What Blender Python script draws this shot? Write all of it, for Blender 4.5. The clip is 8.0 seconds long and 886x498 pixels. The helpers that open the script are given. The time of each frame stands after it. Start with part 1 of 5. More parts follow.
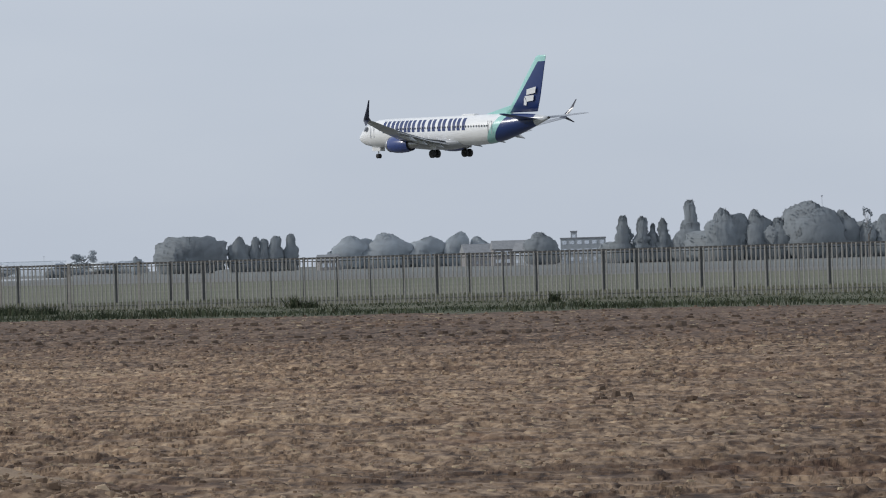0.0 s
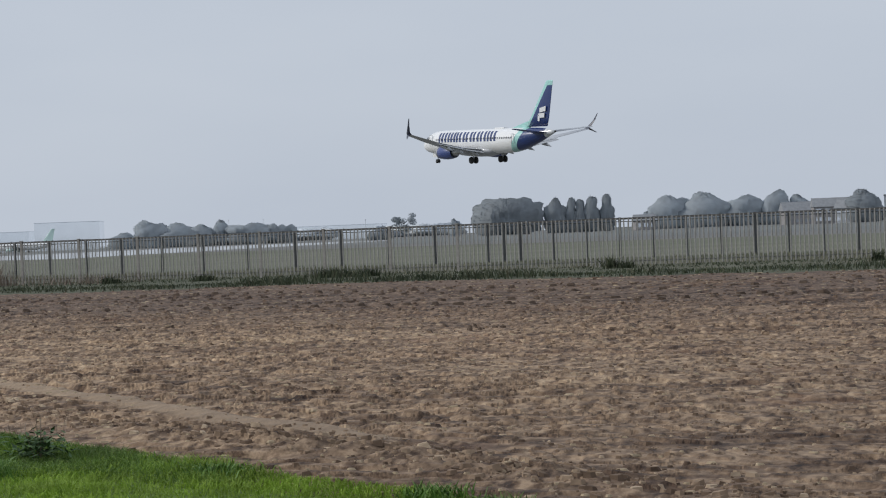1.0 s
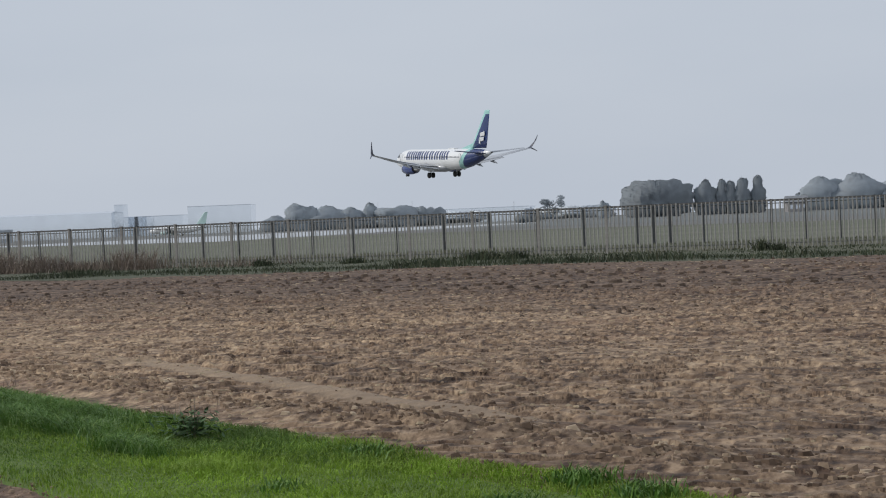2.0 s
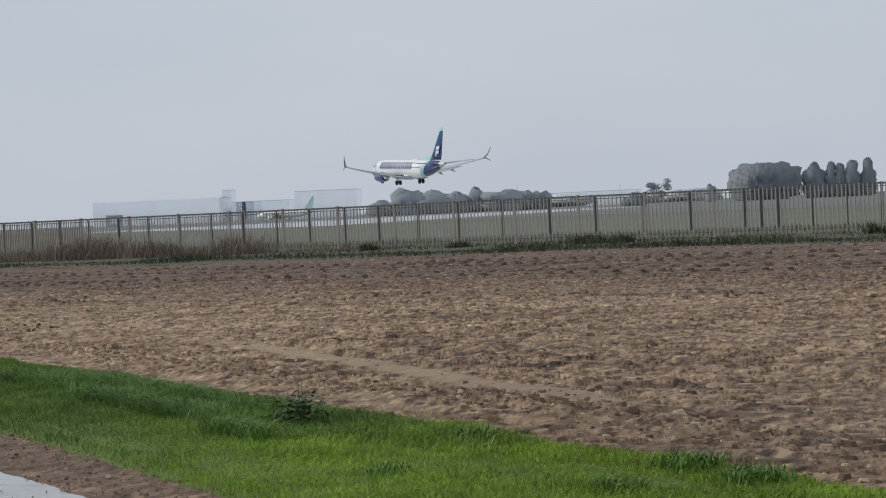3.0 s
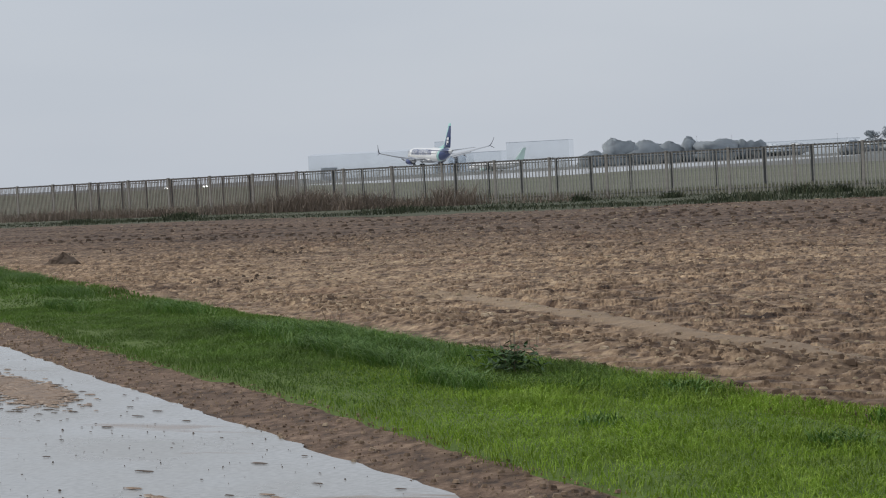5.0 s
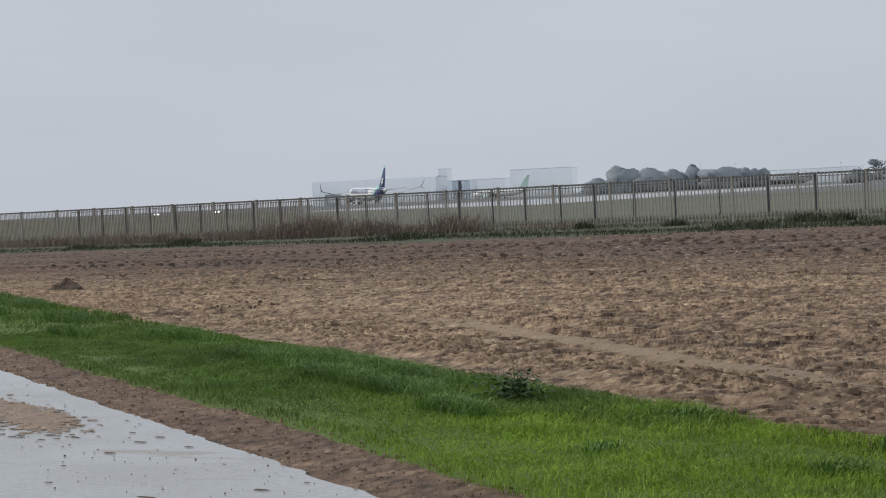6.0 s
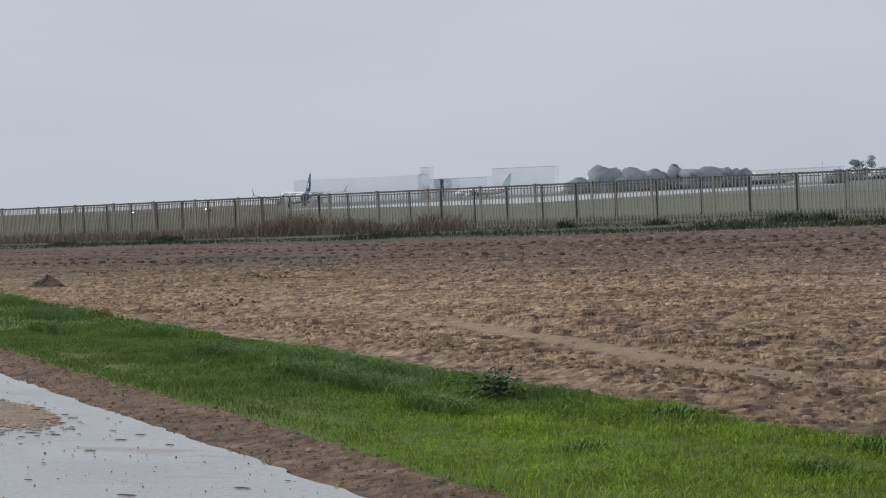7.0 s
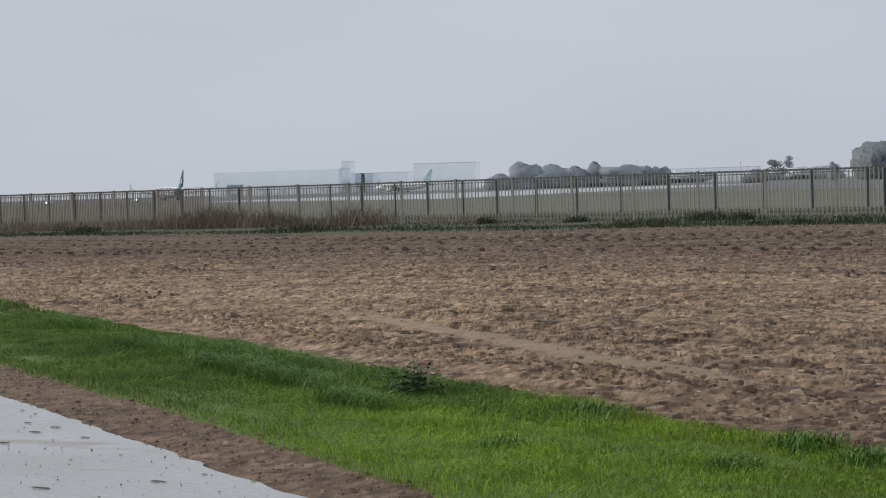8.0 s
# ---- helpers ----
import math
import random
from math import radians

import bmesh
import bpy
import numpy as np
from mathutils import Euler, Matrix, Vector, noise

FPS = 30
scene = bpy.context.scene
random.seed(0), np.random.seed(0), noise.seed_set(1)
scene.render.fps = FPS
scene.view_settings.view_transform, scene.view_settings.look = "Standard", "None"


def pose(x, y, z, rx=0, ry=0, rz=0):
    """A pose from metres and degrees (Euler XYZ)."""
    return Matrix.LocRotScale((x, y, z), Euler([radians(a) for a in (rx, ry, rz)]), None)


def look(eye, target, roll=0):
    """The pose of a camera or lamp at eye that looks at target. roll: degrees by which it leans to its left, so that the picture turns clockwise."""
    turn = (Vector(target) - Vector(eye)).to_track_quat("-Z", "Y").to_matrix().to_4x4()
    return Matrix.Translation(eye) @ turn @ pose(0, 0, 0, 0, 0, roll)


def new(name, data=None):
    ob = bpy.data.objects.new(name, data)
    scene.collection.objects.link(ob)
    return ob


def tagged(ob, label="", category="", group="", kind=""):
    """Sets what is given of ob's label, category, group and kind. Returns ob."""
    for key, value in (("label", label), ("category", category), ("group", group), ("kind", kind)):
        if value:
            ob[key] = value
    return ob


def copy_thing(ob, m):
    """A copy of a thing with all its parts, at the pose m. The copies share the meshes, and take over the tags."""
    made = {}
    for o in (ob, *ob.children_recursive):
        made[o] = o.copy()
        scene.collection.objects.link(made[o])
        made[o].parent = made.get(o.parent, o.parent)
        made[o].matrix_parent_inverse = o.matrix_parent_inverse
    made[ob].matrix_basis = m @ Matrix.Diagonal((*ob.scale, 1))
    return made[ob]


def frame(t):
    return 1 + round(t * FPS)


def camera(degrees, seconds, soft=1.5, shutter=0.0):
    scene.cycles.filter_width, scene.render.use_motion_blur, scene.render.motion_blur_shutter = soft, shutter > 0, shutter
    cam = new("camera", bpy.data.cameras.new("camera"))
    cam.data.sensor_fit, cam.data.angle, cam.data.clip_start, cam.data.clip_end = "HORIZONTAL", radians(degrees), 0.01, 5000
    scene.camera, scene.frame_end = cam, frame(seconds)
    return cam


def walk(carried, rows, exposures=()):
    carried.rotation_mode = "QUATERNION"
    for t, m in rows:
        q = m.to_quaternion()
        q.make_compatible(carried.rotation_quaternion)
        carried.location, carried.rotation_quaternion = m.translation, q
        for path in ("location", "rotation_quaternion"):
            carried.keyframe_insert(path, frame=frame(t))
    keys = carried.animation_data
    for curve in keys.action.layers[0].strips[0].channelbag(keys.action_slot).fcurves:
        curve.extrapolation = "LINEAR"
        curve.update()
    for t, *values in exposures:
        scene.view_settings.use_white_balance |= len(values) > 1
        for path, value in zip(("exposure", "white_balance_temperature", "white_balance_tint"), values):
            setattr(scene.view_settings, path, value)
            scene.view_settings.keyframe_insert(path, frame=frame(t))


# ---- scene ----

EYE = 1.64
cam = camera(27.93, 8.0, soft=1.1)
# seconds, yaw, pitch, roll: one standing place, panned by hand
PAN = [
    (0.0, 0.0, 0.43, -1.618), (0.5, 5.716, -0.29, -1.798), (1.0, 10.175, -0.507, -2.215),
    (1.5, 13.021, -0.691, -2.316), (1.7, 13.843, -0.78, -2.304), (2.8, 17.688, -1.141, -2.552),
    (3.0, 18.381, -1.254, -2.541), (3.5, 20.633, -1.854, -2.763), (4.0, 22.941, -2.556, -2.994),
    (4.5, 24.628, -2.871, -3.044), (4.7, 25.006, -2.813, -3.036), (5.8, 25.375, -1.58, -2.728),
    (6.0, 25.326, -1.631, -2.729), (6.5, 25.246, -1.683, -2.663), (7.0, 24.742, -1.705, -2.475),
    (7.5, 23.605, -1.785, -2.164), (8.0, 22.183, -1.962, -1.726),
]
walk(cam, [(t, pose(0, 0, EYE, 90 + pitch, 0, yaw) @ pose(0, 0, 0, 0, 0, roll)) for t, yaw, pitch, roll in PAN],
     [(0.0, 0.0, 6500, 10), (1.5, 0.0, 6550, 10), (3.0, 0.0, 6660, 10), (4.5, 0.0, 6760, 10), (8.0, 0.0, 6780, 10)])

# ---- world and light: a bright, even overcast ----
SUN_EL, SUN_AZ = 30.0, 95.0
world = bpy.data.worlds.new("overcast")
scene.world = world
world.use_nodes = True
wn, wl = world.node_tree.nodes, world.node_tree.links
wn.clear()
w_out, w_bg = wn.new("ShaderNodeOutputWorld"), wn.new("ShaderNodeBackground")
w_sky = wn.new("ShaderNodeTexSky")
w_sky.sky_type, w_sky.sun_disc = "NISHITA", False
w_sky.sun_elevation, w_sky.sun_rotation, w_sky.dust_density = radians(SUN_EL), radians(SUN_AZ), 3.0
w_dim = wn.new("ShaderNodeVectorMath")
w_dim.operation = "SCALE"
w_dim.inputs["Scale"].default_value = 0.08
w_co, w_map, w_noise = wn.new("ShaderNodeTexCoord"), wn.new("ShaderNodeMapping"), wn.new("ShaderNodeTexNoise")
w_map.inputs["Scale"].default_value = (1.0, 1.0, 4.0)
w_noise.inputs["Scale"].default_value, w_noise.inputs["Detail"].default_value = 2.2, 4.0
w_ramp = wn.new("ShaderNodeValToRGB")
w_ramp.color_ramp.elements[0].position, w_ramp.color_ramp.elements[0].color = 0.3, (0.505, 0.565, 0.66, 1)
w_ramp.color_ramp.elements[1].position, w_ramp.color_ramp.elements[1].color = 0.7, (0.565, 0.62, 0.705, 1)
w_mix = wn.new("ShaderNodeMix")
w_mix.data_type = "RGBA"
w_mix.inputs["Factor"].default_value = 0.92
wl.new(w_co.outputs["Generated"], w_map.inputs["Vector"])
wl.new(w_map.outputs["Vector"], w_noise.inputs["Vector"])
wl.new(w_noise.outputs["Fac"], w_ramp.inputs["Fac"])
wl.new(w_sky.outputs["Color"], w_dim.inputs[0])
wl.new(w_dim.outputs["Vector"], w_mix.inputs["A"])
wl.new(w_ramp.outputs["Color"], w_mix.inputs["B"])
wl.new(w_mix.outputs["Result"], w_bg.inputs["Color"])
w_bg.inputs["Strength"].default_value = 1.0
wl.new(w_bg.outputs["Background"], w_out.inputs["Surface"])
sun = new("sun", bpy.data.lights.new("sun", "SUN"))
sun.data.energy, sun.data.angle, sun.data.color = 1.9, radians(12), (1.0, 0.96, 0.9)
sun_way = Vector((-math.sin(radians(SUN_AZ)) * math.cos(radians(SUN_EL)), math.cos(radians(SUN_AZ)) * math.cos(radians(SUN_EL)), math.sin(radians(SUN_EL))))
sun.matrix_world = look(sun_way * 50, (0, 0, 0))


# ---- materials ----
class Mat:
    """A node material with a Principled shader and a few ways to vary it."""

    def __init__(self, name, rough=0.8, metal=0.0):
        self.m = bpy.data.materials.new(name)
        self.m.use_nodes = True
        self.n, self.l = self.m.node_tree.nodes, self.m.node_tree.links
        self.p = self.n["Principled BSDF"]
        self.p.inputs["Roughness"].default_value, self.p.inputs["Metallic"].default_value = rough, metal
        self.co = self.n.new("ShaderNodeTexCoord")

    def noise(self, scale, detail=4.0, stretch=(1, 1, 1), rough=0.6, turn=0.0, space="Object"):
        mp, nz = self.n.new("ShaderNodeMapping"), self.n.new("ShaderNodeTexNoise")
        mp.inputs["Scale"].default_value = stretch
        mp.inputs["Rotation"].default_value = (0, 0, radians(turn))
        nz.inputs["Scale"].default_value, nz.inputs["Detail"].default_value, nz.inputs["Roughness"].default_value = scale, detail, rough
        self.l.new(self.co.outputs[space], mp.inputs["Vector"])
        self.l.new(mp.outputs["Vector"], nz.inputs["Vector"])
        return nz.outputs["Fac"]

    def ramp(self, fac, *stops):
        r = self.n.new("ShaderNodeValToRGB")
        e = r.color_ramp.elements
        while len(e) < len(stops):
            e.new(0.5)
        for k, (at, c) in zip(e, stops):
            k.position, k.color = at, (*c, 1)
        self.l.new(fac, r.inputs["Fac"])
        return r.outputs["Color"]

    def mix(self, fac, a, b, blend="MIX"):
        x = self.n.new("ShaderNodeMix")
        x.data_type, x.blend_type = "RGBA", blend
        for key, v in (("Factor", fac), ("A", a), ("B", b)):
            if isinstance(v, (int, float)):
                x.inputs[key].default_value = v
            elif isinstance(v, tuple):
                x.inputs[key].default_value = (*v, 1)
            else:
                self.l.new(v, x.inputs[key])
        return x.outputs["Result"]

    def attr(self, kind):
        if kind == "island":
            return self.n.new("ShaderNodeNewGeometry").outputs["Random Per Island"]
        return self.n.new("ShaderNodeObjectInfo").outputs["Random"]

    def math(self, op, a, b=0.0, c=0.0):
        x = self.n.new("ShaderNodeMath")
        x.operation = op
        for k, v in enumerate((a, b, c)):
            if isinstance(v, (int, float)):
                x.inputs[k].default_value = v
            else:
                self.l.new(v, x.inputs[k])
        return x.outputs[0]

    def axis(self, k):
        x = self.n.new("ShaderNodeSeparateXYZ")
        self.l.new(self.co.outputs["Object"], x.inputs[0])
        return x.outputs[k]

    def colour(self, c):
        if isinstance(c, tuple):
            self.p.inputs["Base Color"].default_value = (*c, 1)
        else:
            self.l.new(c, self.p.inputs["Base Color"])
        return self

    def rough(self, fac):
        self.l.new(fac, self.p.inputs["Roughness"])
        return self

    def bump(self, fac, strength, distance):
        b = self.n.new("ShaderNodeBump")
        b.inputs["Strength"].default_value, b.inputs["Distance"].default_value = strength, distance
        self.l.new(fac, b.inputs["Height"])
        self.l.new(b.outputs["Normal"], self.p.inputs["Normal"])
        return self


def plain(name, c, rough=0.6, metal=0.0, vary=0.12, scale=3.0):
    m = Mat(name, rough, metal)
    lo, hi = tuple(v * (1 - vary) for v in c), tuple(min(1, v * (1 + vary)) for v in c)
    m.colour(m.ramp(m.noise(scale), (0.3, lo), (0.7, hi)))
    return m.m


def foliage(name, a, b, dry=None, rough=0.6, thin=0.0, drift=(0.72, 1.1), fleck=None):
    m = Mat(name, rough)
    c = m.ramp(m.attr("island"), (0.0, a), (0.75, b), (1.0, dry or b))
    big = m.ramp(m.noise(0.35, 3.0), (0.35, (drift[0],) * 3), (0.65, (drift[1],) * 3))
    c = m.mix(1.0, c, big, "MULTIPLY")
    if fleck:
        c = m.mix(1.0, c, m.ramp(m.noise(2.4, 4.0), (0.38, (fleck[0],) * 3), (0.62, (fleck[1],) * 3)), "MULTIPLY")
    m.colour(c)
    if thin:
        tr, mx = m.n.new("ShaderNodeBsdfTranslucent"), m.n.new("ShaderNodeMixShader")
        mx.inputs["Fac"].default_value = thin
        m.l.new(c, tr.inputs["Color"])
        m.l.new(m.p.outputs["BSDF"], mx.inputs[1])
        m.l.new(tr.outputs["BSDF"], mx.inputs[2])
        m.l.new(mx.outputs["Shader"], m.n["Material Output"].inputs["Surface"])
    return m.m


def soil_tone(m, c):
    """Broad soil tone: a dark band along the fence side, and darker ground towards one end of the field."""
    x, y = m.axis(0), m.axis(1)
    deep = m.math("ADD", m.math("MULTIPLY", x, 0.186), m.math("MULTIPLY", y, 0.9825))
    edge = m.math("ADD", deep, m.math("MULTIPLY", m.noise(0.12, 3.0), 8.0))
    c = m.mix(1.0, c, m.ramp(m.math("DIVIDE", edge, 60.0), (0.5, (1, 1, 1)), (0.70, (0.51, 0.48, 0.5))), "MULTIPLY")
    along = m.math("ADD", m.math("ADD", m.math("MULTIPLY", x, -0.771), m.math("MULTIPLY", y, 0.637)), m.math("MULTIPLY", m.noise(0.15, 3.0), 10.0))
    return m.mix(1.0, c, m.ramp(m.math("DIVIDE", along, 50.0), (0.08, (0.66, 0.63, 0.63)), (0.5, (1.3, 1.27, 1.21))), "MULTIPLY")


def make_soil():
    """Pale crust, with shade under clods and in furrows painted as dark flecks and streaks, and reddish patches."""
    m = Mat("ploughed_soil", 0.92)
    # noise drawn out away from the camera, so foreshortening leaves short streaks
    fine = m.noise(13.0, 5.0, (0.7, 0.42, 1), 0.62, 10.7)
    mid = m.noise(4.2, 4.0, (0.6, 0.6, 1), 0.6, 10.7)
    c = m.ramp(fine, (0.37, (0.075, 0.051, 0.035)), (0.46, (0.165, 0.12, 0.083)), (0.54, (0.22, 0.166, 0.116)), (0.65, (0.32, 0.25, 0.178)))
    # dark flecks painted for the shade in crevices and below clods
    crumbs = m.ramp(m.noise(6.5, 4.0, (0.6, 0.42, 1), 0.6, 12.0), (0.56, (1, 1, 1)), (0.62, (0.48, 0.43, 0.41)))
    c = m.mix(1.0, c, crumbs, "MULTIPLY")
    c = m.mix(1.0, c, m.ramp(mid, (0.38, (0.8, 0.76, 0.74)), (0.6, (1.16, 1.14, 1.12))), "MULTIPLY")
    c = m.mix(1.0, c, m.ramp(m.noise(0.09, 3.0), (0.35, (0.88, 0.85, 0.84)), (0.65, (1.1, 1.1, 1.08))), "MULTIPLY")
    # long dark lines painted for shaded grooves finer than the mesh
    streak = m.noise(1.0, 6.0, (0.11, 2.6, 1), 0.66, 10.7)
    c = m.mix(1.0, c, m.ramp(streak, (0.4, (0.55, 0.49, 0.47)), (0.48, (1, 0.98, 0.97)), (0.62, (1.24, 1.22, 1.19))), "MULTIPLY")
    red = m.ramp(m.noise(0.5, 5.0, (0.5, 1.0, 1), 0.65, 10.7), (0.58, (0, 0, 0)), (0.72, (0.5, 0.5, 0.5)))
    c = m.mix(red, c, (0.15, 0.078, 0.05))
    # dry, rolled soil: the driven strip by the grass and the smooth ridge behind the tyre track
    x, y = m.axis(0), m.axis(1)
    along = m.math("ADD", m.math("MULTIPLY", x, -0.771), m.math("MULTIPLY", y, 0.637))
    over = m.math("ADD", m.math("MULTIPLY", x, 0.637), m.math("MULTIPLY", y, 0.771))
    drift = m.math("ADD", over, m.math("MULTIPLY", along, -0.115))
    for place, mid_at, half, a0, a1 in ((drift, 7.46, 0.26, 11.0, 22.0), (over, 7.15, 0.35, 12.5, 26.0)):
        off = m.math("DIVIDE", m.math("ABSOLUTE", m.math("SUBTRACT", place, mid_at)), half)
        mask = m.math("MULTIPLY", m.ramp(off, (0.6, (0.75, 0.75, 0.75)), (1.0, (0, 0, 0))), m.math("MULTIPLY", m.math("GREATER_THAN", along, a0), m.math("LESS_THAN", along, a1)))
        c = m.mix(mask, c, (0.245, 0.185, 0.13))
    m.colour(soil_tone(m, c)).bump(m.noise(22.0, 5.0, (1.0, 0.7, 1), 0.7, 10.7), 0.4, 0.02)
    return m.m


def make_clod():
    m = Mat("clod", 0.95)
    c = m.ramp(m.attr("island"), (0.0, (0.10, 0.067, 0.046)), (0.4, (0.21, 0.15, 0.104)), (0.88, (0.32, 0.24, 0.168)), (1.0, (0.46, 0.37, 0.27)))
    c = m.mix(1.0, c, m.ramp(m.noise(14.0), (0.3, (0.8, 0.8, 0.8)), (0.7, (1.15, 1.15, 1.15))), "MULTIPLY")
    m.colour(soil_tone(m, c))
    return m.m


def make_concrete():
    m = Mat("wet_concrete", 0.3)
    wet = m.noise(0.55, 6.0, (1, 1, 1), 0.65, 50)
    grit = m.noise(22.0, 5.0)
    mud = m.noise(0.9, 7.0, (0.35, 1.6, 1), 0.62, -40)
    c = m.ramp(grit, (0.3, (0.30, 0.30, 0.29)), (0.7, (0.42, 0.42, 0.41)))
    c = m.mix(m.ramp(mud, (0.60, (0, 0, 0)), (0.66, (1, 1, 1))), c, (0.22, 0.15, 0.095))
    m.colour(c)
    m.rough(m.ramp(wet, (0.35, (0.08, 0.08, 0.08)), (0.62, (0.32, 0.32, 0.32)))).bump(grit, 0.12, 0.004)
    m.p.inputs["Specular IOR Level"].default_value = 0.6
    return m.m


def make_dirt():
    m = Mat("muddy_verge", 0.85)
    fine, mid = m.noise(9.0, 8.0, (1, 0.5, 1), 0.75), m.noise(1.5, 4.0)
    c = m.ramp(fine, (0.36, (0.045, 0.026, 0.017)), (0.5, (0.155, 0.095, 0.06)), (0.66, (0.3, 0.205, 0.14)))
    m.colour(m.mix(1.0, c, m.ramp(mid, (0.35, (0.7, 0.68, 0.65)), (0.65, (1.15, 1.15, 1.15))), "MULTIPLY")).bump(fine, 0.8, 0.02)
    return m.m


def make_turf(name, a, b, c3):
    m = Mat(name, 0.9)
    c = m.ramp(m.noise(7.0, 6.0), (0.3, a), (0.7, b))
    c = m.mix(m.ramp(m.noise(0.025, 4.0, (1, 3, 1), turn=10), (0.4, (0, 0, 0)), (0.65, (1, 1, 1))), c, c3)
    m.colour(c).bump(m.noise(5.0, 6.0), 0.6, 0.05)
    return m.m


def make_paint(name, c, rough=0.28):
    m = Mat(name, rough)
    m.colour(m.ramp(m.noise(0.7, 5.0), (0.3, tuple(v * 0.93 for v in c)), (0.7, c)))
    m.p.inputs["Coat Weight"].default_value = 0.3
    return m.m


def make_fuselage_paint():
    """White, then a mint band, then navy aft of a slanted line, and a bare tail cone."""
    m = Mat("fuselage_paint", 0.28)
    x, z = m.axis(0), m.axis(2)
    at = m.math("ADD", x, m.math("MULTIPLY", z, 0.75))
    white = m.ramp(m.noise(0.6, 5.0), (0.3, (0.83, 0.84, 0.85)), (0.7, (0.89, 0.9, 0.9)))
    c = m.mix(m.math("LESS_THAN", at, -29.3), white, (0.36, 0.66, 0.62))
    c = m.mix(m.math("LESS_THAN", at, -30.6), c, (0.022, 0.045, 0.16))
    c = m.mix(m.math("LESS_THAN", x, -36.4), c, (0.62, 0.64, 0.66))
    m.colour(c)
    m.p.inputs["Coat Weight"].default_value = 0.3
    return m.m


def make_fin_paint():
    """Navy with a mint leading edge and tip."""
    m = Mat("fin_paint", 0.28)
    x, z = m.axis(0), m.axis(2)
    lead = m.math("ADD", x, m.math("MULTIPLY", z, 0.82))
    c = m.mix(m.math("GREATER_THAN", lead, -30.1), (0.022, 0.045, 0.16), (0.36, 0.66, 0.62))
    c = m.mix(m.math("GREATER_THAN", z, 8.35), c, (0.36, 0.66, 0.62))
    m.colour(c)
    m.p.inputs["Coat Weight"].default_value = 0.3
    return m.m


SOIL, CLOD, CONCRETE, DIRT = make_soil(), make_clod(), make_concrete(), make_dirt()
TURF = make_turf("airfield_turf", (0.08, 0.09, 0.053), (0.125, 0.134, 0.083), (0.145, 0.142, 0.098))
VERGE = make_turf("rough_verge", (0.04, 0.048, 0.026), (0.085, 0.095, 0.052), (0.11, 0.105, 0.068))
LAWN = make_turf("grass_floor", (0.07, 0.115, 0.016), (0.1, 0.165, 0.02), (0.085, 0.13, 0.018))
BLADE = foliage("grass_blade", (0.18, 0.3, 0.017), (0.215, 0.345, 0.021), (0.27, 0.375, 0.042), rough=0.75, fleck=(0.78, 1.12))
GREENBLADE = foliage("deep_grass_blade", (0.092, 0.185, 0.018), (0.118, 0.218, 0.022), (0.16, 0.245, 0.04), rough=0.75, fleck=(0.76, 1.12))
DARKBLADE = foliage("dark_grass_blade", (0.06, 0.15, 0.016), (0.11, 0.225, 0.025), (0.2, 0.3, 0.06))
WEED = foliage("weed_leaf", (0.03, 0.042, 0.021), (0.066, 0.085, 0.043), (0.12, 0.115, 0.072), 0.95)
REED = foliage("dry_reed", (0.12, 0.09, 0.07), (0.22, 0.165, 0.125), (0.3, 0.235, 0.175))
# Distance haze is painted into these crowns: paled base colours, translucency to flatten contrast.
CROWN = foliage("hazed_foliage", (0.37, 0.408, 0.44), (0.385, 0.423, 0.455), None, 0.9, 0.5, (0.93, 1.05))
CROWN_HAZED = foliage("far_hazed_foliage", (0.53, 0.58, 0.622), (0.545, 0.595, 0.637), None, 0.9, 0.5, (0.93, 1.05))
TRUNK = plain("bark", (0.14, 0.13, 0.12), 0.9)
STEEL = plain("weathered_galvanised_steel", (0.31, 0.30, 0.28), 0.6, 0.1, 0.25, 6.0)
RUST = plain("rust_stained_post", (0.31, 0.29, 0.265), 0.8, 0.0, 0.25, 4.0)
RUSTBAR = plain("rust_brown_picket", (0.2, 0.165, 0.14), 0.85, 0.0, 0.3, 2.0)
RAIL = plain("dark_weathered_rail", (0.105, 0.1, 0.095), 0.8, 0.0, 0.2, 4.0)
DARKSTEEL = plain("dark_steel_post", (0.04, 0.044, 0.047), 0.7, 0.0, 0.2, 4.0)
WHITE = make_paint("white_paint", (0.8, 0.81, 0.82))
INK = make_paint("dark_navy_paint", (0.013, 0.018, 0.045), 0.35)
# ordinary far grass; its grey is the haze over it, put into the colour
HAZED_TURF = make_turf("hazed_far_turf", (0.12, 0.131, 0.13), (0.15, 0.161, 0.16), (0.14, 0.148, 0.146))
NAVY = make_paint("navy_paint", (0.022, 0.045, 0.16))
ENGINE_BLUE = make_paint("engine_blue", (0.045, 0.075, 0.24))
MINT = make_paint("mint_paint", (0.36, 0.66, 0.62))
FUSELAGE, FIN = make_fuselage_paint(), make_fin_paint()
WING = make_paint("wing_grey", (0.44, 0.455, 0.48), 0.4)
METAL = plain("bare_metal", (0.45, 0.45, 0.46), 0.35, 0.8)
TYRE = plain("tyre_rubber", (0.025, 0.025, 0.026), 0.8)
GLASS = plain("dark_glass", (0.03, 0.035, 0.045), 0.1)
RUNWAY = plain("wet_taxiway", (0.42, 0.43, 0.44), 0.25, 0.0, 0.15, 0.02)
ASPHALT = plain("dull_runway", (0.13, 0.13, 0.125), 0.75, 0.0, 0.2, 0.02)


